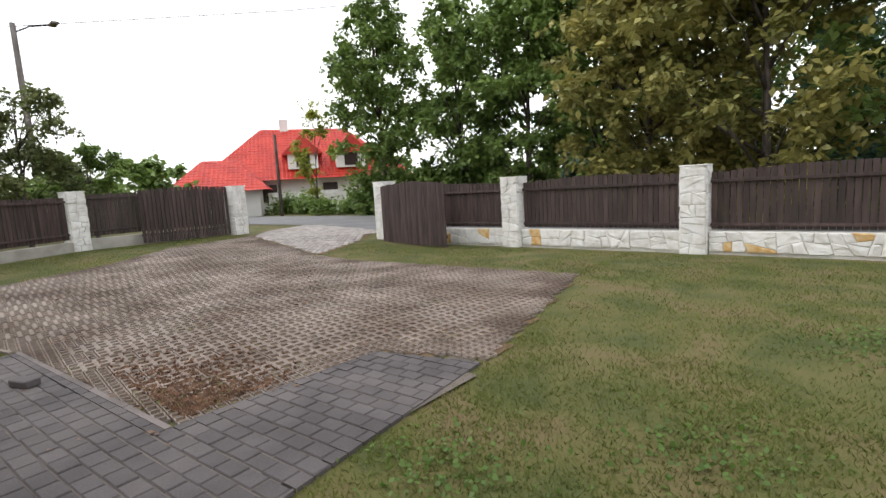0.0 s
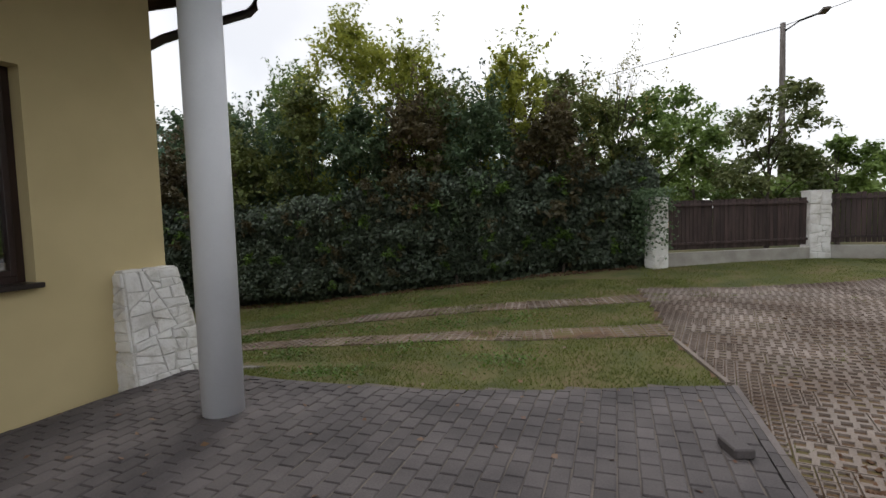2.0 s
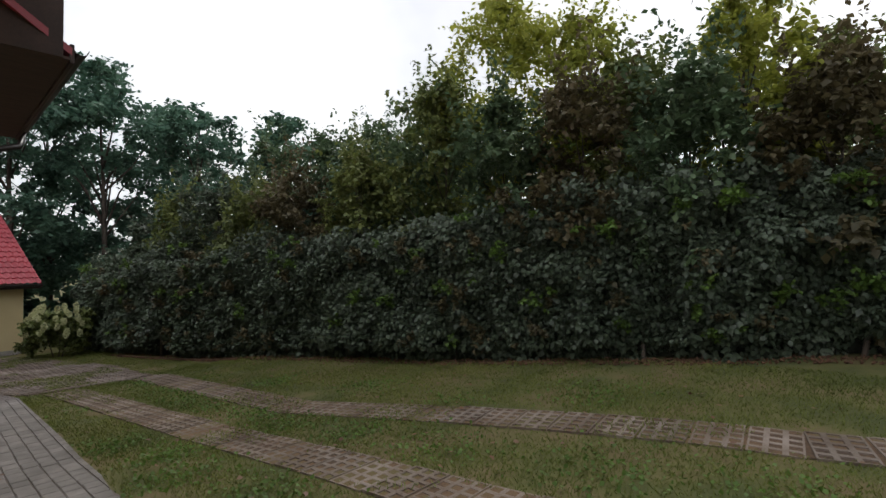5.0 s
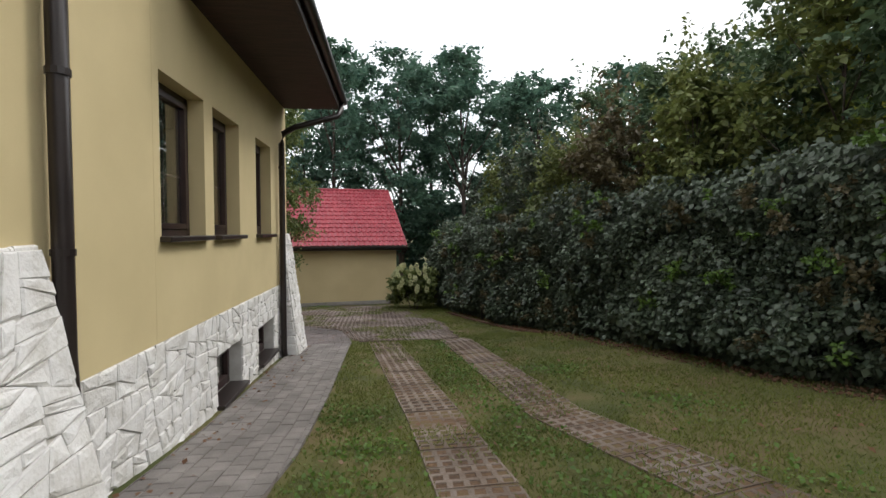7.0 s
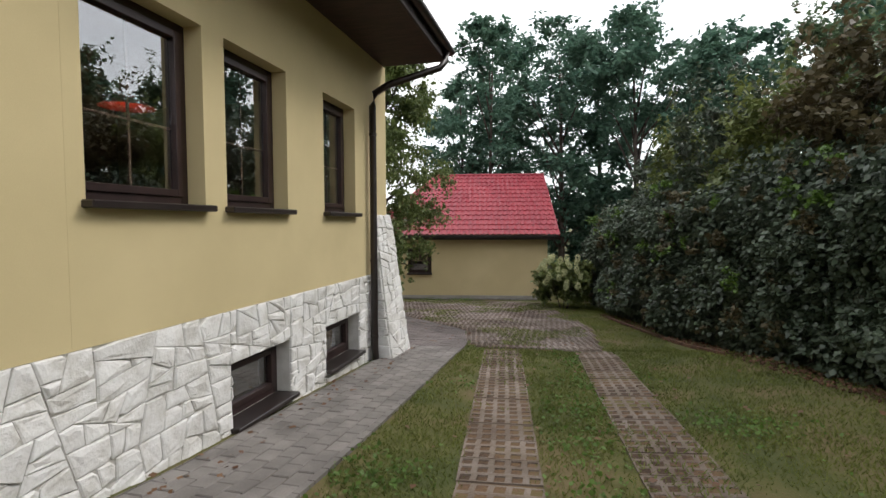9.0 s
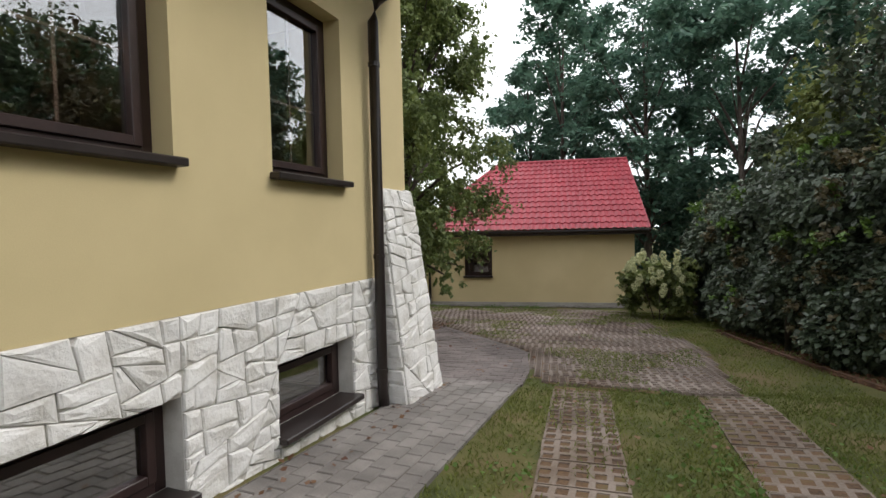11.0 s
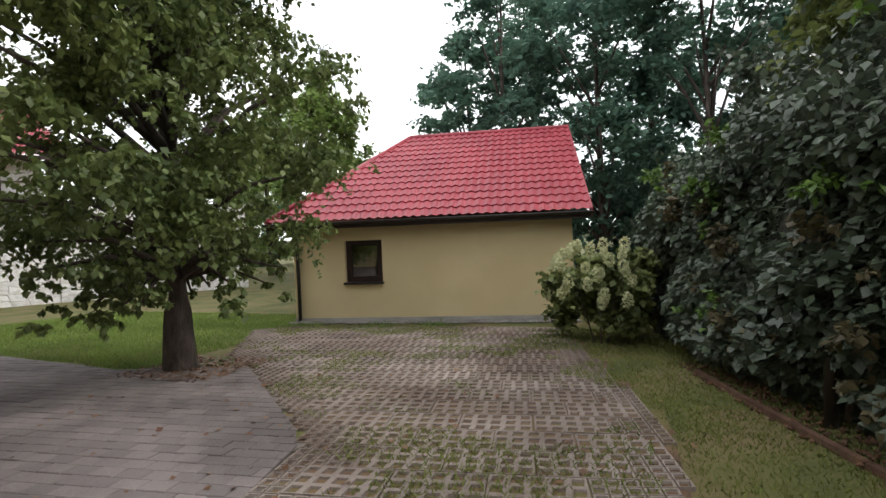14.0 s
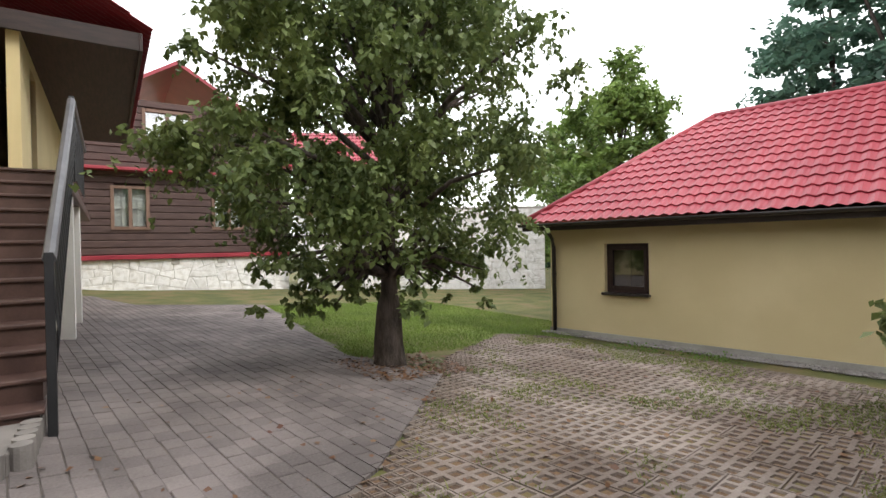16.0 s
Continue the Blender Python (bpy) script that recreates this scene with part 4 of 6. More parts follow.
def hedge():
    rng = np.random.default_rng(11)
    root = empty("hedge", 6.5, 4.6, ground(6.5, 4.6), 0, "tall dense overgrown dark green hedge along the boundary", "hedge")
    inv = Vector((6.5, 4.6, ground(6.5, 4.6)))
    ys = np.arange(-2.6, 20.0, 0.4)
    vs, fs = [], []
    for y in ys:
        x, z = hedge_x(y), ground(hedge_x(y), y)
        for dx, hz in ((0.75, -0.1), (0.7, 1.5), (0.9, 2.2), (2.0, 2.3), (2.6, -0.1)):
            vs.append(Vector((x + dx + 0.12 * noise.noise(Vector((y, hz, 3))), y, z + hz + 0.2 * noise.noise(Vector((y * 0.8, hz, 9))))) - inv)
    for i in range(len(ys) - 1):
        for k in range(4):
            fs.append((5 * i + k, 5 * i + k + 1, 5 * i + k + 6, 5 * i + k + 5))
    # Sheet behind the leaves that stands in for the hedge's inner shade.
    raw("shade_sheet", vs, fs, HEDGE_SHADE, root)
    n = 165000
    y = rng.uniform(-2.9, 20, n)
    top = np.array([2.75 + 0.8 * noise.noise(Vector((a * 0.42, 7, 0))) + 0.7 * noise.noise(Vector((a * 1.5, 3, 0))) + 0.35 * noise.noise(Vector((a * 4.5, 1, 0))) for a in y])
    hz = rng.uniform(0, 1, n) ** 0.9 * top
    near = np.clip(1.0 - np.abs(y - 10) / 30, 0.4, 1)
    bulge = np.array([0.38 * noise.noise(Vector((a * 0.9, b * 0.9, 0))) + 0.30 * noise.noise(Vector((a * 2.3, b * 2.3, 5))) + 0.12 * noise.noise(Vector((a * 6, b * 6, 2))) for a, b in zip(y, hz)])
    x = np.interp(y, [p[1] for p in HEDGE], [p[0] for p in HEDGE]) + 0.18 + 0.10 * hz - bulge + rng.gamma(1.3, 0.17, n)
    x += np.where(hz > 2.1, rng.uniform(0, 1.6, n) * (hz - 2.1) / 0.8, 0) + np.where(hz < 0.25, 0.25, 0)
    z = grounds(x, y) + hz + 0.03
    pts = np.stack([x, y, z], 1) - np.array(inv)
    out = np.tile([-1.0, 0, 0], (n, 1))
    quads("foliage", leaves(rng, pts, 0.098, 0.6, out, 1.0, 1.2), 4, HEDGE_LEAF, root)
    tufts = []
    for k in range(150):
        yy = rng.uniform(-2.6, 19)
        hh = rng.uniform(0.3, 3.0)
        xx = hedge_x(yy) + 0.12 + 0.08 * hh
        tufts.append((xx - inv.x, yy - inv.y, ground(xx, yy) + hh - inv.z, rng.uniform(0.10, 0.30)))
    for name, some, mat, count in (("young_growth", tufts[:70], WEED_LEAF, 5000), ("russet_growth", tufts[70:], RUSSET_LEAF, 7000)):
        pts, d = clump_points(rng, some, count, 0.9)
        quads(name, leaves(rng, pts, 0.075, 0.4, wide=1.1), 4, mat, root)
    for k in range(26):
        yy = -2.3 + k * 0.85 + rng.uniform(-0.2, 0.2)
        xx = hedge_x(yy) + 0.55
        zz = ground(xx, yy)
        a = Vector((xx, yy, zz - 0.05)) - inv
        part("stem", tube([a, a + Vector((0.08, rng.uniform(-0.2, 0.2), 1.2)), a + Vector((0.3, rng.uniform(-0.3, 0.3), 2.6))], 0.035, 6, 0.012), BARK, root)
    return root


hedge()
# shrubs and small trees that stand in and over the hedge
OVER = [(10.3, -1.3, 4.6, 1.5, HEDGE_MIX), (9.0, -0.4, 4.2, 1.4, RUSSET_LEAF), (9.7, 0.9, 6.2, 1.3, YELLOW_LEAF), (8.7, 1.5, 4.6, 1.5, OAK_LEAF), (9.6, 2.7, 5.4, 1.5, HEDGE_MIX), (8.5, 3.3, 4.9, 1.5, RUSSET_LEAF),
        (10.2, 4.2, 7.2, 1.7, YELLOW_LEAF), (8.3, 5.0, 5.2, 1.5, OAK_LEAF), (10.2, 6.5, 8.6, 2.3, YELLOW_LEAF), (8.4, 6.8, 6.0, 1.5, HEDGE_MIX), (8.9, 8.2, 6.2, 1.5, OAK_LEAF), (7.5, 8.8, 4.8, 1.4, HEDGE_MIX),
        (8.8, 10.2, 6.2, 1.6, OAK_LEAF), (7.0, 10.9, 4.7, 1.4, RUSSET_LEAF), (8.7, 12.4, 6.3, 1.5, OAK_LEAF), (6.6, 12.6, 4.6, 1.5, HEDGE_MIX), (6.1, 14.4, 4.9, 1.5, HEDGE_LEAF), (5.7, 16.2, 4.7, 1.4, HEDGE_MIX), (5.4, 18.0, 4.2, 1.4, HEDGE_LEAF),
        (8.2, 14.8, 6.5, 1.5, OAK_LEAF), (11.3, 9.6, 7.8, 1.9, LINDEN_LEAF), (11.6, 12.8, 7.2, 1.9, OAK_LEAF), (11.8, 1.8, 5.6, 1.8, HEDGE_MIX), (11.6, 4.4, 6.2, 1.8, LINDEN_LEAF)]
for i, (x, y, h, r, m) in enumerate(OVER):
    tree("shrub", x, y, h, r, m, "dark grey-green shrub growing out of the hedge" if m in (OAK_LEAF, HEDGE_LEAF) else "yellow-green young tree behind the hedge" if m in (YELLOW_LEAF, LINDEN_LEAF) else "tall unpruned shrub growing out of the hedge",
         300 + i, 0.05, 0.12, int(48 * r), int(9800 * (r / 1.5) ** 1.6), 0.13, droop=0.4, category="shrub", group="shrubs of the boundary", flat=0.9, shape=0.5, shoots=26)
tree("bare_tree", 10.6, -1.9, 5.6, 2.0, CHESTNUT_LEAF, "half-bare small tree with thin grey branches", 340, 0.05, 0.30, 60, 1300, 0.07, droop=0.6, category="tree", branches=56, flat=1.0, shoots=8)

PEAR = (-2.42, 14.42)


def pear_tree():
    rng = np.random.default_rng(77)
    x, y = PEAR
    root = empty("pear_tree", x, y, ground(x, y), 0, "broad leafy fruit tree with a thick trunk in the paving", "tree")
    trunk = tube([(0, 0, -0.05), (0, 0, 0.1), (-0.01, 0, 0.3), (-0.01, 0, 0.55), (-0.01, 0.01, 0.8), (0.01, 0.01, 0.95), (0.02, 0, 1.35), (0.03, 0.02, 2.2), (0.0, 0.05, 3.8), (0, 0, 6.2)], 0.228, 16, 0.04)
    for v in trunk.verts:
        swell = 1.0 + (0.07 if 0.2 < v.co.z < 0.85 else -0.08 if 0.85 < v.co.z < 1.5 else 0.0) + 0.10 * noise.noise(v.co * 5)
        v.co.x, v.co.y = v.co.x * swell, v.co.y * swell
    part("trunk", trunk, BARK, root, smooth=True)
    cl = []
    for k in range(230):
        h = rng.uniform(0, 1) ** 0.95
        rad = 2.55 * (1 - 0.62 * h ** 2.6) * (0.70 + 0.30 * min(1, h * 6))
        a, q = rng.uniform(0, 2 * np.pi), math.sqrt(rng.uniform(0.05, 1))
        cl.append((rad * q * math.cos(a), rad * q * math.sin(a), 1.55 + 6.0 * h - (0.1 * q if h < 0.3 else 0), rng.uniform(0.34, 0.6)))
    for k in range(26):
        a = rng.uniform(0, 2 * np.pi)
        q = rng.uniform(0.7, 1.75)
        for drop in range(3):
            cl.append((q * math.cos(a), q * math.sin(a), 1.45 - 0.24 * drop + rng.uniform(-0.06, 0.06), 0.21 - 0.03 * drop))
    for c in cl[::4]:
        h0 = 1.2 + 0.55 * max(0, c[2] - 1.6)
        a, b = Vector((0.02, 0.01, min(h0, 5.6))), Vector(c[:3])
        part("limb", tube([a, a.lerp(b, 0.5) + Vector((0, 0, 0.22)), b], 0.055, 6, 0.01), BARK, root, smooth=True)
    pts, d = clump_points(rng, cl, 96000, 0.8, 16, 1.15, 0.45)
    quads("crown", leaves(rng, pts, 0.084, 0.75, wide=1.15), 4, PEAR_LEAF, root)
    return root


pear_tree()

# white hydrangea by the garage
def hydrangea():
    rng = np.random.default_rng(5)
    root = empty("hydrangea_bush", 2.75, 17.6, ground(2.75, 17.6), 0, "hydrangea bush with cream blossom heads beside the garage", "bush")
    cl = [(rng.uniform(-0.65, 0.7), rng.uniform(-0.6, 0.6), rng.uniform(0.3, 1.35), rng.uniform(0.25, 0.4)) for _ in range(26)]
    pts, d = clump_points(rng, cl, 8000, 0.9)
    quads("foliage", leaves(rng, pts, 0.12, 0.4, wide=1.2), 4, HEDGE_MIX, root)
    for k in range(8):
        a = rng.uniform(0, 2 * np.pi)
        part("stem", tube([(0.1 * math.cos(a), 0.1 * math.sin(a), -0.03), (0.35 * math.cos(a), 0.35 * math.sin(a), 0.9)], 0.014, 5, 0.006), BARK, root)
    for k in range(44):
        a, e = rng.uniform(2.2, 5.4), rng.uniform(0.0, 1.35)
        p = Vector((0.1 + 0.92 * math.cos(a) * math.cos(e * 0.8), 0.85 * math.sin(a) * math.cos(e * 0.8), 0.72 + 0.85 * math.sin(e)))
        head = rng.normal(size=(150, 3))
        head /= np.linalg.norm(head, axis=1)[:, None]
        q = np.array(p) + head * np.array([0.062, 0.062, 0.095]) * rng.uniform(0.75, 1.25)
        quads("blossom", leaves(rng, q, 0.032, 0.0, wide=1.6, spread=2), 4, BLOSSOM, root)
    return root


hydrangea()

# trees behind the garage and hedge
BACK = [(-3.4, 33, 12.2, 2.9), (-1.4, 30.5, 14.2, 3.6), (2.6, 29, 13.4, 3.9), (6.2, 28.5, 13.0, 3.9), (9.8, 26, 11.0, 3.3), (13.0, 23.0, 10.4, 3.2), (5.0, 36, 15.5, 4.4), (10.5, 32, 12.8, 4.2), (14.5, 18, 8.0, 2.7), (15.5, 13, 7.6, 2.6), (-1.0, 37, 16.0, 4.2)]
for i, (x, y, h, r) in enumerate(BACK):
    tree("locust_tree", x, y, h, r, ACACIA_LEAF, "tall feathery locust tree behind the garage", 400 + i, 0.22, 0.14, 92, 13500, 0.265, droop=0.15, group="tall trees behind the garage", flat=0.55, shape=0.55)
for i, (x, y, h, r) in enumerate([(-10.8, 30.5, 10.4, 2.9), (-15.5, 33, 9.0, 3.2), (-12.4, 34, 10.6, 3.2), (-20, 36, 8, 3.4), (-9.4, 29, 8.4, 2.2)]):
    tree("linden_tree", x, y, h, r, LINDEN_LEAF, "leafy tree at the end of the garden", 430 + i, 0.18, 0.12, 50, 9500, 0.24, group="trees of the far garden")
# trees over the front fence
FRONT = [(13.2, -21.0, 11.2, 3.1, LINDEN_LEAF), (8.6, -21.8, 10.0, 2.8, LINDEN_LEAF), (5.0, -21.8, 9.8, 2.9, LINDEN_LEAF), (1.6, -22.0, 10.5, 3.1, LINDEN_LEAF), (-0.8, -19.5, 9.0, 3.3, CHESTNUT_LEAF), (-4.2, -19.0, 9.5, 3.6, CHESTNUT_LEAF), (-8.0, -20.0, 11.0, 3.6, LINDEN_LEAF), (-12.0, -19.5, 11.0, 3.8, ACACIA_LEAF), (3.6, -26, 14, 3.0, BIRCH_LEAF), (-2.5, -27, 14, 4.5, LINDEN_LEAF), (-8.5, -27, 14, 4.5, ACACIA_LEAF), (-15, -27, 13, 4.5, LINDEN_LEAF)]
for i, (x, y, h, r, m) in enumerate(FRONT):
    tree("roadside_tree", x, y, h, r, m, "dense roadside tree beyond the board fence", 500 + i, 0.2, 0.06 if i < 8 else 0.1, 100, 19000 if i < 6 else 10000, 0.25, droop=0.35, group="trees along the road", shoots=30)
for i, (x, y) in enumerate([(-9.6, -19.0), (-11.3, -17.4), (4.3, -24.0), (-10.4, -21.5)]):
    tree("birch_tree", x, y, 12.5, 1.9, BIRCH_LEAF, "slender birch with a pale trunk and hanging twigs", 520 + i, 0.13, 0.35, 44, 9000, 0.16, BIRCH, droop=0.9, group="birches along the road")
for i, (x, y, h, r, m) in enumerate([(14.6, -6.2, 5.4, 2.1, BIRCH_LEAF), (12.4, -2.6, 5.2, 1.9, LINDEN_LEAF), (16.5, -8.6, 3.8, 1.6, LINDEN_LEAF), (13.8, 0.5, 6.4, 2.2, HEDGE_MIX), (18.5, -4.4, 6.4, 2.4, LINDEN_LEAF)]):
    tree("orchard_tree", x, y, h, r, m, "loose garden tree beyond the side fence", 540 + i, 0.09, 0.15, 36, 9000, 0.15, group="trees of the next garden")

tree("roadside_sapling", 19.6, -21.3, 6.4, 1.5, YELLOW_LEAF, "thin young tree before the neighbour's house", 560, 0.06, 0.2, 30, 3600, 0.16, droop=0.5, shoots=20)

# ---------------------------------------------------------------- neighbour's house with the red roof, over the road
def far_house():
    root = empty("neighbour_house", 30.1, -28.1, 0.35, 57, "white house with a steep bright red tile roof across the road", "house")
    part("wall", boxed(-7, 7, -4.5, 4.5, -0.3, 2.7), WHITE_WALL, root)
    tile_roof("roof", (8, 5.4, 2.4), (-8, 5.4, 2.4), (-3.4, 0, 6.7), (3.4, 0, 6.7), root, ROOF_FAR, 0.35, 0.3, 3)
    tile_roof("roof", (-8, -5.4, 2.4), (8, -5.4, 2.4), (3.4, 0, 6.7), (-3.4, 0, 6.7), root, ROOF_FAR, 0.35, 0.3, 3)
    tile_roof("roof", (8, -5.4, 2.4), (8, 5.4, 2.4), (3.4, 0, 6.7), (3.4, 0, 6.7), root, ROOF_FAR, 0.35, 0.3, 3)
    tile_roof("roof", (-8, 5.4, 2.4), (-8, -5.4, 2.4), (-3.4, 0, 6.7), (-3.4, 0, 6.7), root, ROOF_FAR, 0.35, 0.3, 3)
    part("chimney", boxed(1.2, 1.9, -0.4, 0.3, 5.8, 7.5, 0.02), WHITE_WALL, root)
    for x in (-3.2, 0.4):
        part("dormer", slab_hull([(x - 1.1, 1.0, 3.2), (x + 1.1, 1.0, 3.2), (x + 1.1, 4.9, 3.2), (x - 1.1, 4.9, 3.2)], [(x - 1.1, 1.0, 4.5), (x + 1.1, 1.0, 4.5), (x + 1.1, 4.9, 4.5), (x - 1.1, 4.9, 4.5)]), WHITE_WALL, root)
        part("dormer_roof", slab_hull([(x - 1.5, 0.6, 4.3), (x + 1.5, 0.6, 4.3), (x + 1.5, 5.2, 4.3), (x - 1.5, 5.2, 4.3)], [(x - 0.02, 0.6, 5.7), (x + 0.02, 0.6, 5.7), (x + 0.02, 5.2, 5.7), (x - 0.02, 5.2, 5.7)]), ROOF_FAR, root)
        win = part("window", boxed(x - 0.5, x + 0.5, 4.9, 4.95, 3.35, 4.3), FRAME, root)
    part("wing_wall", boxed(3.5, 8.6, 4.5, 9.0, -0.3, 1.9), WHITE_WALL, root)
    tile_roof("wing_roof", (9.2, 9.8, 1.7), (2.8, 9.8, 1.7), (5.0, 6.2, 3.9), (7.2, 6.2, 3.9), root, ROOF_FAR, 0.35, 0.3, 3)
    tile_roof("wing_roof", (2.8, 9.8, 1.7), (2.8, 4.4, 1.7), (5.0, 4.4, 3.9), (5.0, 6.2, 3.9), root, ROOF_FAR, 0.35, 0.3, 3)
    tile_roof("wing_roof", (9.2, 4.4, 1.7), (9.2, 9.8, 1.7), (7.2, 6.2, 3.9), (7.2, 4.4, 3.9), root, ROOF_FAR, 0.35, 0.3, 3)
    part("garden_wall", boxed(-2.0, 3.0, 8.0, 8.3, -0.3, 1.5), LIMESTONE, root)
    for x in (-5, -1.5, 3, 5.5):
        part("window", boxed(x - 0.55, x + 0.55, 4.5, 4.55, 0.8, 2.1), FRAME, root)
    return root


far_house()


def woods(name, points, height, label, seed, size=0.6, count=9000, mat=None):
    """A far belt of trees: overlapping uneven clumps of foliage along a line."""
    rng = np.random.default_rng(seed)
    cl = []
    for (ax, ay), (bx, by) in zip(points, points[1:]):
        n = max(2, int(math.hypot(bx - ax, by - ay) / 1.6))
        for k in range(n):
            f = (k + rng.uniform(0, 1)) / n
            h = height * rng.uniform(0.55, 1.05)
            for z in np.arange(0.4, h, 1.3):
                cl.append((ax + f * (bx - ax) + rng.normal(0, 0.8), ay + f * (by - ay) + rng.normal(0, 0.8), z + ground(ax, ay), rng.uniform(0.9, 1.5)))
    pts, d = clump_points(rng, cl, count, 0.9)
    return tagged(quads(name, leaves(rng, pts, size, 0.2, wide=1.2), 4, mat or LINDEN_LEAF), label, "woods", kind="stuff")


woods("far_woods", [(60, -14), (48, -26), (40, -44), (10, -52)], 5.5, "far belt of green trees beyond the road", 601, 0.7, 14000)
woods("far_woods", [(20, -4), (24, -12), (27, -17)], 3.4, "green thicket beyond the side fence", 602, 0.4, 9000)
woods("far_woods", [(14, 0), (16, 10), (14, 20), (12, 30), (4, 36), (-8, 42), (-30, 42)], 6.0, "dark woods behind the hedge and garage", 603, 0.5, 34000, ACACIA_LEAF)
woods("far_woods", [(7, -30), (-4, -31), (-20, -30), (-34, -24)], 7.0, "dark woods beyond the roadside trees", 604, 0.55, 24000, ACACIA_LEAF)
woods("roadside_thicket", [(16.5, -21.2), (20, -21.6), (25, -22)], 1.6, "green shrubs and weeds at the far side of the road", 605, 0.22, 9000, LINDEN_LEAF)
woods("roadside_thicket", [(8, -20.6), (12, -20.8), (14.5, -21)], 2.2, "green shrubs and weeds at the far side of the road", 606, 0.25, 9000, LINDEN_LEAF)

telegraph = empty("utility_pole", 21.5, -19.9, 0.35, 0, "dark wooden utility pole beside the road", "pole")
part("shaft", tube([(0, 0, -0.2), (0, 0, 5.0)], 0.11, 9, 0.09), BARK, telegraph, smooth=True)
# street lamp on a wooden pole, with its wire
lamp = empty("street_lamp", 23.1, -8.35, 0.35, 0, "grey wooden street lamp pole with a bent arm", "street lamp")
part("pole", tube([(0, 0, -0.2), (0.05, 0.02, 9.6)], 0.17, 10, 0.11), PIPE_GREY, lamp, smooth=True)
part("arm", tube([(0.05, 0, 9.2), (-0.4, -0.5, 9.45), (-0.9, -1.1, 9.5)], 0.035, 8), IRON, lamp)
part("lamp_head", boxed(-1.5, -0.85, -1.35, -1.05, 9.44, 9.56, 0.03), PIPE_GREY, lamp)
wire = empty("overhead_wire", 23.1, -8.35, 9.8, 0, "thin black overhead wire between poles", "wire")
part("cable", tube([(0, 0, 0), (-8, -9, 0.6), (-16, -18, 1.6), (-30, -34, 4.0)], 0.016, 5), IRON, wire)
part("cable", tube([(0, 0, 0), (6, 14, -0.6), (14, 34, 0.4)], 0.016, 5), IRON, wire)

# ---------------------------------------------------------------- dark timber house in the back garden
def timber_house():
    """Log facade towards the garden, its long axis along y."""
    root = empty("timber_house", -18.4, 13.7, 0.0, 90, "dark brown log house on a white stone base with red trim", "house")
    part("base", boxed(-7.0, 4.2, 0.05, 7.0, -2.0, 0.02), MORTAR, root)
    at, w, h = patch([(-7.0, 0.05, -1.6), (4.2, 0.05, -1.6), (4.2, 0.05, 0.02), (-7.0, 0.05, 0.02)])
    stones(root, at, w, h, 0.55, 900, 0.03, 0.01, 0.6, (), 0.0)
    part("drip_trim", boxed(-7.1, 4.3, -0.14, 0.05, 0.03, 0.20, 0.02), ROOF_RED, root)
    holes = [(-2.15, -1.15, 1.25, 2.65), (1.25, 2.3, 1.25, 2.5), (-1.1, 0.35, 4.5, 5.6)]
    for i in range(22):
        z = 0.21 + i * 0.265
        spans = [(-7.0, 4.2)] if z < 3.2 else [(-4.2 + max(0, (z - 4.6)) * 1.55, 4.2 - max(0, (z - 4.6)) * 1.55)]
        for h in holes:
            if h[2] - 0.1 < z + 0.13 < h[3] + 0.1:
                spans = [q for a, b in spans for q in ((a, min(b, h[0])), (max(a, h[1]), b)) if q[1] - q[0] > 0.05]
        for a, b in spans:
            if b - a > 0.1:
                part("log", boxed(a, b, -0.015 if i % 2 else 0.0, 0.28, z, z + 0.258, 0.03), LOGS, root)
    part("ledge_trim", boxed(-7.0, 4.2, -0.5, 0.0, 3.28, 3.40, 0.02), ROOF_RED, root)
    # Backing panel whose dark colour stands for the dim interior.
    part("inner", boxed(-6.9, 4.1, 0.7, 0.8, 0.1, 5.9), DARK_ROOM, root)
    part("roof_slope", slab_hull([(-4.9, -0.3, 4.40), (-4.9, 7, 4.35), (0, 7, 7.45), (0, -0.3, 7.50)], [(-4.9, -0.3, 4.55), (-4.9, 7, 4.55), (0, 7, 7.65), (0, -0.3, 7.65)]), ROOF_RED, root)
    part("roof_slope", slab_hull([(4.9, -0.3, 4.40), (4.9, 7, 4.35), (0, 7, 7.45), (0, -0.3, 7.50)], [(4.9, -0.3, 4.55), (4.9, 7, 4.55), (0, 7, 7.65), (0, -0.3, 7.65)]), ROOF_RED, root)
    for h in holes:
        win = part("window", boxed(h[0], h[1], 0.16, 0.18, h[2], h[3]), CURTAIN, root)
        for a, b, c, d in ((h[0] - 0.12, h[0], h[2] - 0.12, h[3] + 0.12), (h[1], h[1] + 0.12, h[2] - 0.12, h[3] + 0.12), (h[0], h[1], h[3], h[3] + 0.12), (h[0], h[1], h[2] - 0.12, h[2]), ((h[0] + h[1]) / 2 - 0.06, (h[0] + h[1]) / 2 + 0.06, h[2], h[3])):
            part("frame", boxed(a, b, -0.06, 0.2, c, d, 0.01), TIMBER, win)
        for k in (0.25, 0.75):
            x = h[0] + (h[1] - h[0]) * k
            part("glazing_bar", boxed(x - 0.02, x + 0.02, 0.08, 0.13, h[2], h[3]), WHITE_WALL, win)
        z = (h[2] + h[3]) / 2
        part("glazing_bar", boxed(h[0], h[1], 0.08, 0.13, z - 0.02, z + 0.02), WHITE_WALL, win)
        part("pane", boxed(h[0], h[1], 0.03, 0.04, h[2], h[3]), GLASS, win).visible_shadow = False
    for x in (-0.2, 1.45):
        part("vent", boxed(x - 0.14, x + 0.14, -0.02, 0.06, -0.2, 0.0, 0.005), CONCRETE, root)
    return root


timber_house()


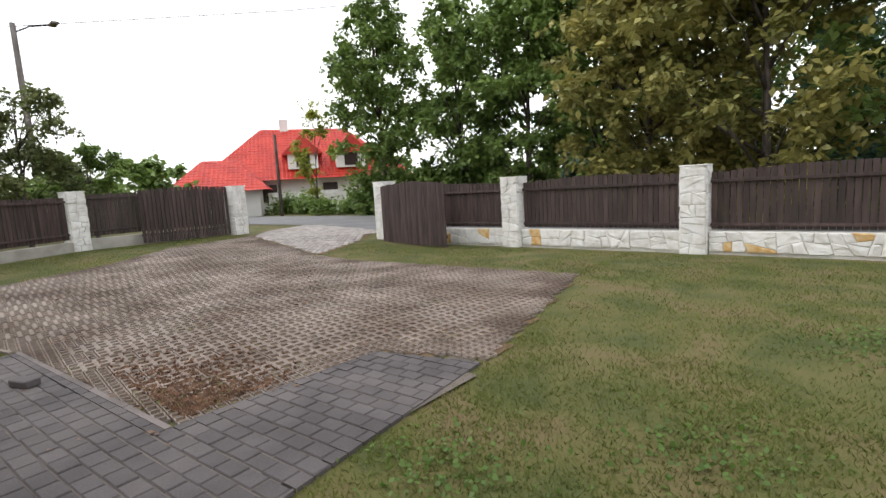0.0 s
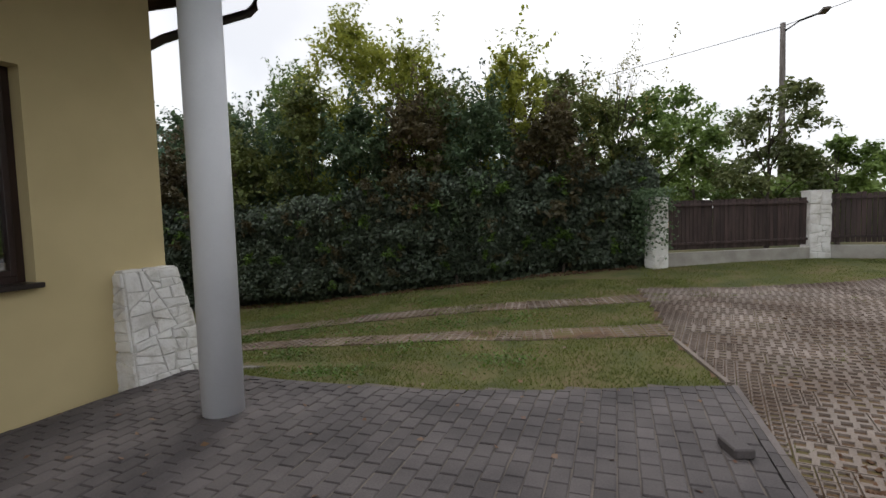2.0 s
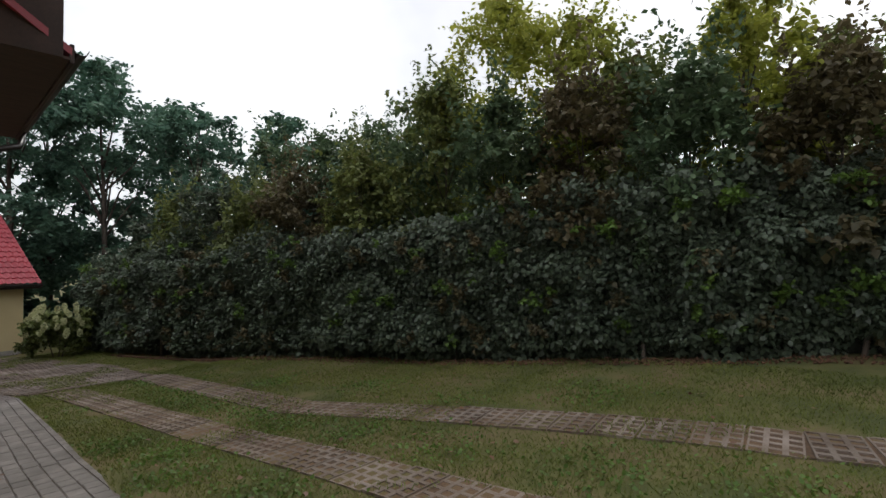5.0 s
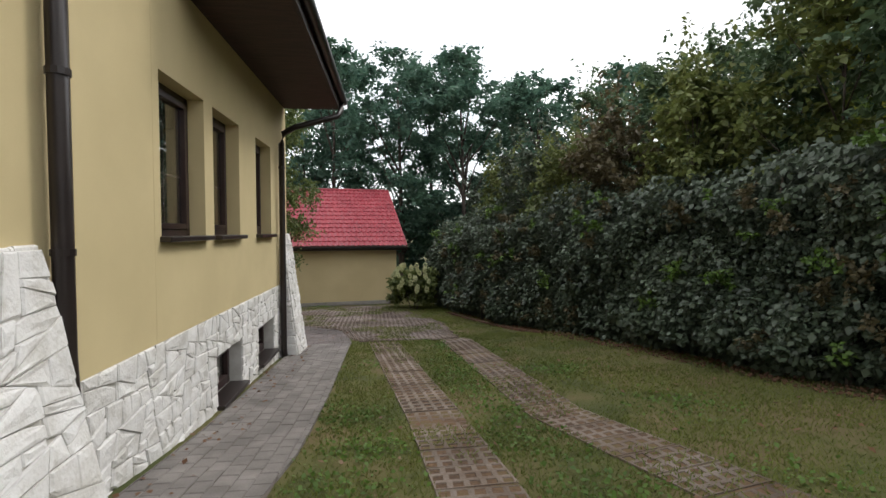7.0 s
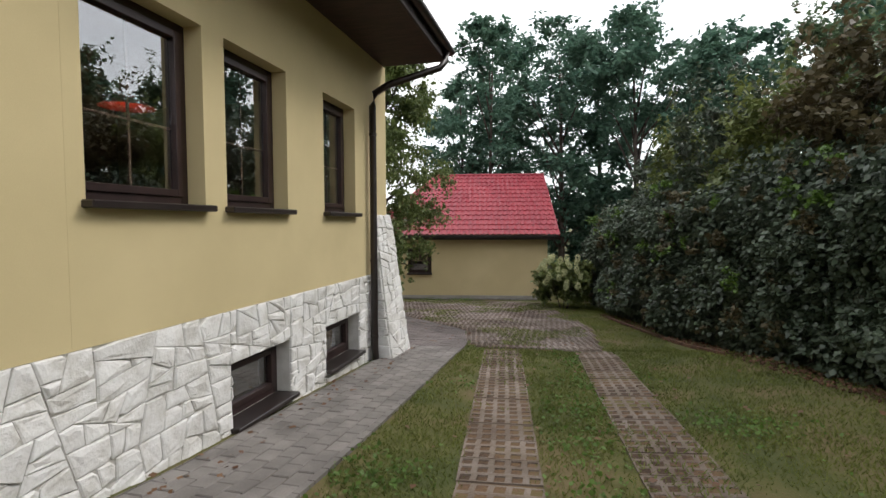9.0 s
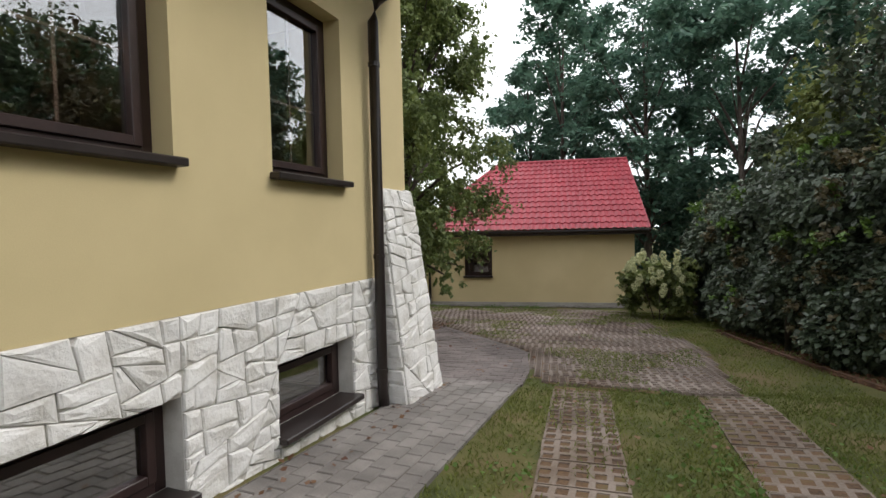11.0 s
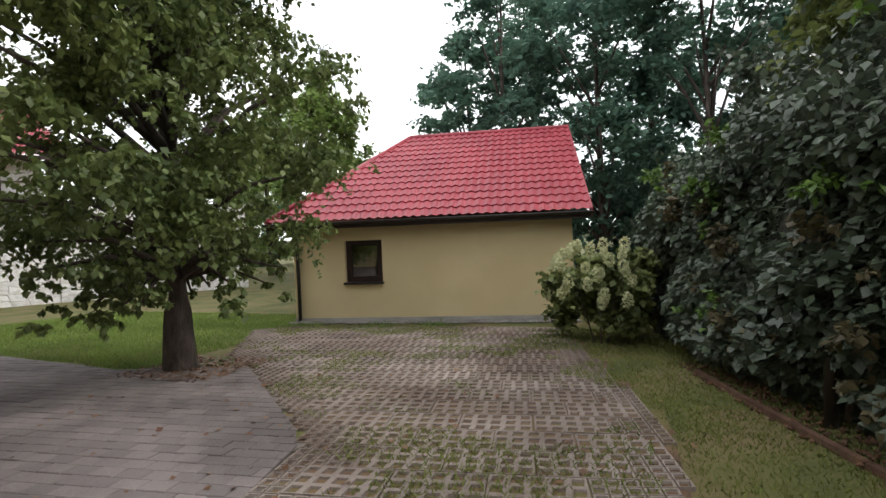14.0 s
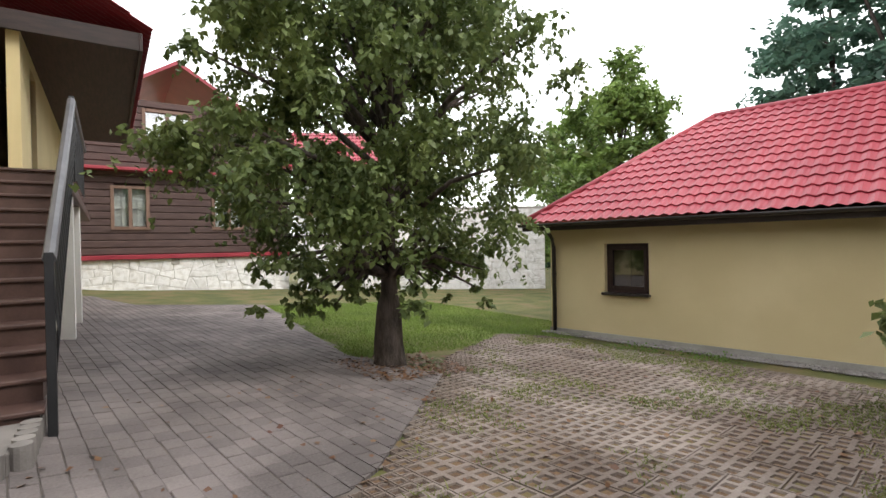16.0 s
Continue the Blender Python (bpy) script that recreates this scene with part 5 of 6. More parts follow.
def stone_wing():
    """White stone wing with a glazed brown upper storey and a red roof, joined by a long wall."""
    root = empty("stone_wing", -17.6, 18.0, -1.6, 62, "white stone wing with brown windows and a red roof", "house")
    part("base", boxed(0, 4.2, 0.05, 5, -0.3, 3.4), MORTAR, root)
    at, w, h = patch([(0, 0.05, 0), (4.2, 0.05, 0), (4.2, 0.05, 3.4), (0, 0.05, 3.4)])
    stones(root, at, w, h, 0.5, 950, 0.03, 0.01, 0.5, (), 0.0)
    part("sill_trim", boxed(-0.05, 4.3, -0.1, 0.1, 3.36, 3.5, 0.01), ROOF_RED, root)
    for x in (0.0, 1.3, 2.6, 4.0):
        part("post", boxed(x, x + 0.2, 0.0, 0.2, 3.5, 5.1, 0.01), WOOD_DARK, root)
    for x in (0.2, 1.5, 2.8):
        win = part("window", boxed(x, x + 1.1, 0.14, 0.16, 3.5, 5.1), CURTAIN, root)
        part("glazing_bar", boxed(x, x + 1.1, 0.06, 0.1, 4.28, 4.33), TIMBER, win)
    tile_roof("roof", (-0.6, -0.7, 5.1), (4.9, -0.7, 5.1), (3.6, 2.6, 7.4), (-0.6, 2.6, 7.4), root, ROOF_RED)
    part("fascia", boxed(-0.6, 4.9, -0.74, -0.7, 4.98, 5.12), WOOD_DARK, root)
    wall = empty("garden_wall", -15.6, 21.7, -1.7, 58, "tall garden wall of white stone", "wall")
    part("core", boxed(0, 6.5, 0.03, 0.35, -0.3, 3.6), MORTAR, wall)
    at, w, h = patch([(0, 0.03, 0), (6.5, 0.03, 0), (6.5, 0.03, 3.55), (0, 0.03, 3.55)])
    stones(wall, at, w, h, 0.5, 970, 0.03, 0.01, 0.5, (), 0.0)
    part("coping", boxed(-0.05, 6.55, 0.0, 0.4, 3.6, 3.68, 0.01), CONCRETE, wall)


stone_wing()


# ---------------------------------------------------------------- rear stair and canopy
def rear_stair():
    root = empty("outdoor_stair", -1.08, 10.36, ground(-1.08, 10.36), 0, "brown tiled outdoor stair with an iron rail behind the house", "stair")
    n, rise, run = 13, 0.178, 0.265
    for i in range(n):
        x1 = -i * run
        part("step", boxed(x1 - run - 0.02, x1, -0.50, 0.55, i * rise - (0.0 if i else 0.08), (i + 1) * rise - 0.035), STAIR, root)
        part("tread", boxed(x1 - run - 0.03, x1 + 0.03, -0.52, 0.58, (i + 1) * rise - 0.035, (i + 1) * rise, 0.008), STAIR, root)
    top = n * rise
    part("landing", boxed(-n * run - 9.0, -n * run, -0.50, 0.58, top - 0.16, top, 0.01), STAIR, root)
    for x in (-5.0, -7.2):
        part("support", boxed(x - 0.12, x + 0.12, 0.30, 0.54, -0.1, top - 0.16), WHITE_WALL, root)
    y = 0.62
    bottom, upper = Vector((-0.05, y, 1.25)), Vector((-n * run, y, top + 0.95))
    rail = part("handrail", tube([bottom, upper, upper + Vector((-3.9, 0, 0))], 0.045, 8), RAIL, root)
    part("newel", boxed(-0.08, -0.02, y - 0.03, y + 0.03, -0.05, 1.3, 0.005), IRON, root)
    part("newel", boxed(-n * run - 0.03, -n * run + 0.03, y - 0.03, y + 0.03, top - 0.1, top + 1.0, 0.005), IRON, root)
    for k in range(24):
        f = (k + 0.5) / 24
        x = -f * n * run
        z0, z1 = f * top + 0.12, bottom.z + f * (upper.z - bottom.z)
        mid = (z0 + z1) / 2
        part("baluster", tube([(x, y, z0), (x - 0.05, y + 0.02, z0 + 0.25), (x + 0.05, y + 0.05, mid), (x, y, z1)], 0.009, 6), IRON, root)
    part("lower_rail", tube([(-0.05, y, 0.2), (-n * run, y, top + 0.1)], 0.014, 6), IRON, root)
    for k in range(12):
        x = -n * run - 0.3 * k - 0.2
        part("baluster", tube([(x, y, top), (x, y, top + 0.95)], 0.009, 6), IRON, root)
    return root


rear_stair()
canopy = empty("rear_canopy", 0, 0, 0, 0, "dark boarded overhang of the red roof above the stair landing", "roof", kind="structure")
part("soffit", boxed(-14.0, -5.6, 9.76, 11.80, 3.52, 3.55), SOFFIT, canopy)
part("fascia", boxed(-14.0, -5.55, 11.80, 11.85, 3.44, 3.72, 0.005), WOOD_DARK, canopy)
part("fascia", boxed(-5.60, -5.55, 9.76, 11.80, 3.44, 3.72, 0.005), WOOD_DARK, canopy)
tile_roof("roof", (-5.45, 11.95, 3.74), (-14.0, 11.95, 3.74), (-14.0, 9.0, 5.6), (-5.45, 9.0, 5.6), canopy, ROOF_RED)
tagged(wall_with_holes("wall_rear_block", "x", -13.5, -5.7, 1.25, 3.52, 10.20, 10.35, [(-7.6, -6.8, 1.42, 3.3)], PLASTER, None), "yellow rendered wall at the stair landing", "wall", kind="structure")
tagged(link("door_1", boxed(-7.6, -6.8, 10.22, 10.28, 1.42, 3.3, 0.005), TIMBER), "brown wooden door at the stair landing", "door", kind="structure")

edge = empty("paving_step", -0.6, 10.6, ground(-0.6, 10.6), 0, "raised step of grey palisade blocks before the stair", "step")
part("top", boxed(-0.75, 0.18, -0.65, 0.22, -0.05, 0.13, 0.01), WALK, edge)
for k in range(7):
    part("block", tube([(0.24, -0.6 + k * 0.125, -0.05), (0.24, -0.6 + k * 0.125, 0.15)], 0.062, 12), WALK, edge)
for k in range(7):
    part("block", tube([(-0.66 + k * 0.125, 0.27, -0.05), (-0.66 + k * 0.125, 0.27, 0.15)], 0.062, 12), WALK, edge)

pendant = empty("pendant_lamp", -1.3, 6.2, 3.1, 0, "red pendant lamp hanging inside the room", "lamp")
part("cord", tube([(0, 0, 0), (0, 0, -0.75)], 0.006, 6), IRON, pendant)
bm = bmesh.new()
bmesh.ops.create_cone(bm, cap_ends=False, segments=32, radius1=0.24, radius2=0.05, depth=0.12, matrix=Matrix.Translation((0, 0, -0.80)))
part("shade", bm, RED_SHADE, pendant, smooth=True)
bulb = bpy.data.lights.new("bulb", "POINT")
bulb.energy, bulb.color, bulb.shadow_soft_size = 2, (1.0, 0.55, 0.3), 0.015
new("bulb", bulb).matrix_world = pose(-1.3, 6.2, 2.315)

loose = empty("loose_block", -0.33, -3.22, ground(-0.33, -3.22) + 0.03, 20, "loose grey paving block lying on the paving", "block")
part("block", boxed(-0.12, 0.12, -0.07, 0.07, 0, 0.07, 0.01), PAVER, loose)

post = empty("hedge_post", 4.46, 13.78, ground(4.46, 13.78), 0, "dark round fence post standing in the hedge", "post")
part("shaft", tube([(0, 0, -0.1), (0, 0, 1.45)], 0.045, 10), METAL_BROWN, post, smooth=True)

def kerb(points, label, mat, w=0.06, up=0.035):
    """A row of narrow concrete kerb stones along a line."""
    root = empty("kerb", points[0][0], points[0][1], ground(*points[0]), 0, label, "kerb", "concrete kerbs")
    base = Vector((points[0][0], points[0][1], ground(*points[0])))
    for (ax, ay), (bx, by) in zip(points, points[1:]):
        length = math.hypot(bx - ax, by - ay)
        n = max(1, round(length / 0.8))
        for k in range(n):
            f0, f1 = (k + 0.006) / n, (k + 0.994) / n
            p, q = (ax + (bx - ax) * f0, ay + (by - ay) * f0), (ax + (bx - ax) * f1, ay + (by - ay) * f1)
            nx, ny = -(by - ay) / length * w / 2, (bx - ax) / length * w / 2
            ring = [(p[0] + nx, p[1] + ny), (p[0] - nx, p[1] - ny), (q[0] - nx, q[1] - ny), (q[0] + nx, q[1] + ny)]
            bm = slab_hull([Vector((x, y, ground(x, y) - 0.08)) - base for x, y in ring], [Vector((x, y, ground(x, y) + up)) - base for x, y in ring])
            part("kerb_stone", bm, mat, root)
    return root


kerb([(-2.46, -3.64), (1.15, -3.42)], "grey concrete kerb between the block paving and the drive", REAR_PAVER, 0.05)
kerb([(1.22, -3.38), (2.9, -2.98)], "brownish concrete kerb at the edge of the drive", SLAB, 0.05)
kerb([(hedge_x(y) + 0.05, y) for y in (10.5, 11.5, 13, 14.5, 15.5)], "mossy brown edging along the foot of the hedge", EARTH, 0.05, 0.05)


def rubble(name, count, spread, size, mat, label, category, seed):
    """Small stones or crumbs of earth strewn over a place; spread(rng) gives x, y."""
    rng = random.Random(seed)
    verts, faces = [], []
    for k in range(count):
        x, y = spread(rng)
        z, r = ground(x, y) + 0.02, size * rng.uniform(0.4, 1.3)
        n = len(verts)
        for dx, dy, dz in ((1, 0, 0), (0, 1, 0), (-1, 0, 0), (0, -1, 0), (0, 0, 0.8), (0, 0, -0.8)):
            verts.append((x + r * (dx + rng.uniform(-0.4, 0.4)), y + r * (dy + rng.uniform(-0.4, 0.4)), z + r * (dz + rng.uniform(-0.2, 0.4))))
        for a in range(4):
            faces += [(n + a, n + (a + 1) % 4, n + 4), (n + (a + 1) % 4, n + a, n + 5)]
    return tagged(raw(name, verts, faces, mat), label, category, kind="stuff")


def garage_foot(rng):
    p = garage.matrix_basis @ Vector((rng.uniform(0, 6.2), rng.uniform(-0.34, -0.05), 0))
    return p.x, p.y


rubble("gravel", 2600, garage_foot, 0.026, COBBLE, "grey pebbles along the foot of the garage wall", "gravel", 41)
rubble("earth_crumbs", 2200, lambda r: (-2.35 + abs(r.gauss(0, 0.75)), -3.8 - abs(r.gauss(0, 0.45))), 0.022, EARTH, "reddish brown earth spilled over the corner of the drive", "earth", 42)
rubble("hedge_litter", 2600, lambda r: (lambda y: (hedge_x(y) + r.uniform(-0.02, 0.5), y))(r.uniform(-2.4, 16)), 0.022, EARTH, "brown earth and litter under the hedge", "earth", 43)
ivy_rng = np.random.default_rng(44)
ivy_points = np.column_stack([9.02 + ivy_rng.normal(0.0, 0.26, 2600), -2.85 + ivy_rng.normal(0.12, 0.24, 2600), ground(9.02, -2.85) + 0.2 + 1.75 * ivy_rng.uniform(0, 1, 2600) ** 0.5])
ivy_points = ivy_points[(np.abs(ivy_points[:, 0] - 9.02) > 0.12) | (ivy_points[:, 2] > 1.85) | (ivy_points[:, 1] > -2.66)]
tagged(quads("ivy", leaves(ivy_rng, ivy_points, 0.08, 0.7, wide=1.3), 4, OAK_LEAF), "dark green ivy climbing over the fence pillar", "ivy", kind="stuff")

# ---------------------------------------------------------------- paving pieces
def block_mesh(name, w, d, h, bev, mat):
    bm = bmesh.new()
    rows = [[(-w / 2, -d / 2, 0), (w / 2, -d / 2, 0), (w / 2, d / 2, 0), (-w / 2, d / 2, 0)], [(-w / 2, -d / 2, h - bev), (w / 2, -d / 2, h - bev), (w / 2, d / 2, h - bev), (-w / 2, d / 2, h - bev)],
            [(-w / 2 + bev, -d / 2 + bev, h), (w / 2 - bev, -d / 2 + bev, h), (w / 2 - bev, d / 2 - bev, h), (-w / 2 + bev, d / 2 - bev, h)]]
    v = [[bm.verts.new(p) for p in r] for r in rows]
    for a, b in zip(v, v[1:]):
        for i in range(4):
            bm.faces.new((a[i], a[(i + 1) % 4], b[(i + 1) % 4], b[i]))
    bm.faces.new(v[2])
    me = bpy.data.meshes.new(name)
    bm.to_mesh(me)
    bm.free()
    me.materials.append(mat)
    return me


def openwork_mesh(name, w, d, h, nu, nv, mat):
    """A concrete slab with a grid of square holes."""
    verts, faces = [], []
    cu, cv = w / nu, d / nv
    e = 0.006
    for j in range(nv):
        cuts = [i * cu for i in range(nu + 1)]
        for x0, x1 in zip(cuts, cuts[1:]):
            y0, y1 = j * cv + (e if j == 0 else 0), (j + 1) * cv - (e if j == nv - 1 else 0)
            a0, a1 = max(x0, e), min(x1, w - e)
            o = [(a0 - w / 2, y0 - d / 2), (a1 - w / 2, y0 - d / 2), (a1 - w / 2, y1 - d / 2), (a0 - w / 2, y1 - d / 2)]
            k = len(verts)
            verts += [(*p, h) for p in o] + [(*p, 0) for p in o]
            for t in range(4):
                faces.append((k + 4 + t, k + 4 + (t + 1) % 4, k + (t + 1) % 4, k + t))
            if x1 - x0 < 0.9 * cu:
                faces.append((k, k + 1, k + 2, k + 3))
                continue
            mx, my = (x0 + x1) / 2 - w / 2, (j + 0.5) * cv - d / 2
            a, b = cu * 0.37, cv * 0.34
            q = [(mx - a, my - b), (mx + a * 0.75, my - b), (mx + a, my + b), (mx - a * 0.75, my + b)]
            verts += [(*p, h - 0.002) for p in q] + [(mx + (p[0] - mx) * 0.86, my + (p[1] - my) * 0.86, h - 0.030) for p in q]
            for t in range(4):
                u = (t + 1) % 4
                faces.append((k + t, k + u, k + 8 + u, k + 8 + t))
                faces.append((k + 8 + t, k + 8 + u, k + 12 + u, k + 12 + t))
    me = bpy.data.meshes.new(name)
    me.from_pydata(verts, [], faces)
    me.materials.append(mat)
    return me


def lay(parent, me, places, name, joined_mat, label, near, limit=300):
    """Pieces at the given poses: those nearest to a place of the plan as objects, the rest joined."""
    places = sorted(places, key=lambda m: (m.translation.x - near[0]) ** 2 + (m.translation.y - near[1]) ** 2)
    for m in places[:limit]:
        ob = new(name, me)
        ob.parent = parent
        ob.matrix_basis = m
    rest = places[limit:]
    if rest:
        co = np.array([v.co[:] for v in me.vertices])
        fc = [tuple(p.vertices) for p in me.polygons]
        verts = np.concatenate([co @ np.array(m.to_3x3()).T + np.array(m.translation) for m in rest])
        n = len(co)
        faces = [tuple(i + k * n for i in f) for k in range(len(rest)) for f in fc]
        mesh = bpy.data.meshes.new(name + "s")
        mesh.from_pydata(verts.tolist(), [], faces)
        mesh.materials.append(joined_mat)
        ob = new(name + "s", mesh)
        ob.parent = parent
        tagged(ob, label, kind="stuff")


def corners(x, y, w, d, c, s):
    return [(x + a * w / 2 * c - b * d / 2 * s, y + a * w / 2 * s + b * d / 2 * c) for a, b in ((-1, -1), (1, -1), (1, 1), (-1, 1))]


def bond(poly, w, d, rz, rng, shift=0.5, wob=0.004):
    """Poses of whole pieces in running bond over an outline, courses turned by rz; and the outlines of the pieces cut by its edge."""
    c, s = math.cos(radians(rz)), math.sin(radians(rz))
    us = [p[0] * c + p[1] * s for p in poly]
    vs = [-p[0] * s + p[1] * c for p in poly]
    out, cut = [], []
    j, v = 0, min(vs)
    while v < max(vs) + d:
        u = min(us) + (shift * w if j % 2 else 0) - w
        while u < max(us) + w:
            x, y = u * c - v * s, u * s + v * c
            q = corners(x, y, w, d, c, s)
            n = sum(inside(poly, *p) for p in q)
            if n == 4:
                out.append(lie(x + rng.uniform(-wob, wob), y + rng.uniform(-wob, wob), rz + rng.uniform(-0.8, 0.8), -0.02 + rng.uniform(-0.003, 0.003)))
            elif n:
                cut.append((x, y))
            u += w
        v += d
        j += 1
    return out, cut


def trimmed(parent, poly, cut, w, d, rz, h, mat, name, label):
    """The pieces along the edge, cut to the outline, joined."""
    c, s = math.cos(radians(rz)), math.sin(radians(rz))
    verts, faces = [], []
    for x, y in cut:
        q = list(poly)
        for nx, ny, e in ((c, s, w), (-c, -s, w), (-s, c, d), (s, -c, d)):
            k = e / 2 - 0.005
            q = clip(q, x + nx * k, y + ny * k, nx, ny)
            if len(q) < 3:
                break
        if len(q) < 3:
            continue
        k = len(verts)
        verts += [(a, b, ground(a, b) - 0.02) for a, b in q] + [(a, b, ground(a, b) + h) for a, b in q]
        n = len(q)
        faces += [(k + i, k + (i + 1) % n, k + n + (i + 1) % n, k + n + i) for i in range(n)] + [tuple(k + n + i for i in range(n))]
    if verts:
        tagged(raw(name, verts, faces, mat, parent), label, kind="stuff")


prng = random.Random(8)
PAV = block_mesh("paver", 0.192, 0.132, 0.05, 0.008, PAVER)
PAV_REAR = block_mesh("paver", 0.195, 0.135, 0.05, 0.005, REAR_PAVER)
PAV_WALK = block_mesh("paver", 0.192, 0.132, 0.05, 0.007, WALK)
SLAB_ME = openwork_mesh("openwork_slab", 0.60, 0.40, 0.05, 5, 3, SLAB)
CELL_ME = openwork_mesh("openwork_cell", 0.10, 0.10, 0.05, 1, 1, SLAB_JOINED)
for key, poly, me, w, d, rz, mat, near in (("paving_porch", PORCH, PAV, 0.2, 0.14, 3, PAVER_JOINED, (-1.5, -1.5)), ("paving_sidewalk", SIDEWALK, PAV_WALK, 0.2, 0.14, 90, WALK, (0.6, 7.0)), ("paving_rear", REAR, PAV_REAR, 0.2, 0.14, 8, REAR_JOINED, (0.0, 12.0))):
    whole, cut = bond(poly, w, d, rz, prng)
    lay(BED[key], me, whole, "paver", mat, "grey concrete paving blocks", near)
    trimmed(BED[key], poly, cut, w, d, rz, 0.03, mat, "cut_pavers", "grey paving blocks cut at the edge")
for key, poly, rz, near in (("paving_drive", DRIVE, 83, (-1.0, -5.0)), ("paving_yard", YARD, 10, (1.5, 13.0))):
    whole, cut = bond(poly, 0.60, 0.40, rz, prng)
    lay(BED[key], SLAB_ME, whole, "openwork_slab", SLAB_JOINED, "openwork concrete paving slabs", near)
    c, s = math.cos(radians(rz)), math.sin(radians(rz))
    small = []
    for x, y in cut:
        for a in (-2.5, -1.5, -0.5, 0.5, 1.5, 2.5):
            for b in (-1.5, -0.5, 0.5, 1.5):
                px, py = x + a * 0.1 * c - b * 0.1 * s, y + a * 0.1 * s + b * 0.1 * c
                if inside(poly, px, py):
                    small.append(lie(px, py, rz, -0.021))
    lay(BED[key], CELL_ME, small, "edge_slab", SLAB_JOINED, "broken edge of the openwork slabs", near, 0)
whole, cut = bond(ENTRY, 0.145, 0.145, 70, prng, wob=0.01)
lay(BED["paving_entry"], block_mesh("cobble", 0.13, 0.13, 0.05, 0.02, COBBLE), whole, "cobble", COBBLE, "pale entry cobbles", (6, -11))
STRIP_ME = openwork_mesh("openwork_slab", 0.60, 0.40, 0.044, 5, 3, SLAB_OLD)
for number, line in ((1, STRIP_1), (2, STRIP_2)):
    y, out = line[0][1] + 0.2, []
    while y < line[-1][1] - 0.1:
        x = along(line, y)
        rz = math.degrees(math.atan2(along(line, y + 0.2) - along(line, y - 0.2), 0.4))
        out.append(lie(x, y, -rz + prng.uniform(-1.5, 1.5), prng.uniform(-0.032, -0.020)))
        y += 0.405
    lay(BED["strip_%d" % number], STRIP_ME, out, "openwork_slab", SLAB_JOINED, "", (2, 4))


# ---------------------------------------------------------------- grass, weeds and fallen leaves
PAVED = [PORCH, SIDEWALK, DRIVE, ENTRY, YARD, REAR]


def on_lawn(x, y, edge=0.0):
    if any(inside(p, x, y) for p in PAVED) or (-14.3 < x < 0.12 and 2.3 < y < 9.9):
        return False
    for line in (STRIP_1, STRIP_2):
        if line[0][1] - 0.1 < y < line[-1][1] + 0.1 and abs(x - along(line, y)) < 0.31 - edge:
            return False
    return x < hedge_x(y) + 0.5 if -2.6 < y < 19 else True


LAWN_CELLS = {}


def lawn_cell(x, y):
    """Whether there is lawn round a place, and how lush it grows, by cells of 8 cm."""
    key = (round(x * 12), round(y * 12))
    if key not in LAWN_CELLS:
        LAWN_CELLS[key] = (noise.noise(Vector((x * 0.8, y * 0.8, 2))) + 0.6 * noise.noise(Vector((x * 2.6, y * 2.6, 5)))) if on_lawn(x, y, 0.04) else -9.0
    return LAWN_CELLS[key]


def grass(name, spots, per_m2, tall, seed, mat, label, keep=None):
    """Short blades of grass on the open ground of some rectangles, in patches of uneven growth."""
    rng = np.random.default_rng(seed)
    pts = []
    for x0, x1, y0, y1, k in spots:
        n = int((x1 - x0) * (y1 - y0) * per_m2 * k)
        for x, y in zip(rng.uniform(x0, x1, n), rng.uniform(y0, y1, n)):
            if lawn_cell(x, y) > rng.uniform(-0.9, 0.25) + (keep or 0):
                pts.append((x, y))
    p = np.array(pts)
    p = np.column_stack([p, grounds(p[:, 0], p[:, 1]) - 0.004])
    n = len(p)
    a, h = rng.uniform(0, 2 * np.pi, n), tall * rng.uniform(0.5, 1.4, n)
    w = 0.0035 + 0.004 * rng.uniform(0, 1, n)
    side = np.stack([np.cos(a) * w, np.sin(a) * w, 0 * a], 1)
    tip = np.stack([rng.normal(0, 0.6, n) * h, rng.normal(0, 0.6, n) * h, h], 1)
    v = np.stack([p - side, p + side, p + tip], 1).reshape(-1, 3)
    return tagged(quads(name, v, 3, mat), label, "grass", kind="stuff")


LAWNS = [(-11, -2.4, -7, -2.0, 1.0), (-12, -2.4, -13, -7, 0.45), (-2.6, 5.0, -13, -9.8, 0.4), (0.0, 7.5, -3.4, 4.0, 0.8), (0.8, 6.8, 4.0, 11.0, 1.0), (2.2, 4.6, 10.8, 19, 0.9), (6, 11, -11, -2.5, 0.35)]
grass("grass", LAWNS, 2600, 0.035, 21, GRASS_LEAF, "short patchy lawn grass")
rng = np.random.default_rng(27)
grass("lush_grass", [(-11, -3.0, 14.0, 20, 0.9)], 2200, 0.05, 22, LUSH_LEAF, "lush green lawn grass in the back garden", -0.6)
tufts = []
for x0, x1, y0, y1, n, limit in ((-3.5, 3.2, 11.0, 18.6, 80000, 0.10), (-3.2, 6.4, -10, -3.2, 16000, 0.35), (1.2, 5.8, -3, 10.6, 40000, 0.02)):
    for x, y in zip(rng.uniform(x0, x1, n), rng.uniform(y0, y1, n)):
        lane = any(abs(x - along(line, y)) < 0.33 for line in (STRIP_1, STRIP_2)) if x0 > 0 else (inside(YARD, x, y) if y0 > 0 else inside(DRIVE, x, y))
        if lane and noise.noise(Vector((x * 0.75, y * 0.75, 20))) + 0.5 * noise.noise(Vector((x * 3, y * 3, 8))) > limit - 0.05 * max(0, y - 14) + rng.uniform(0, 0.3):
            tufts.append((x, y))
tufts = np.array(tufts)
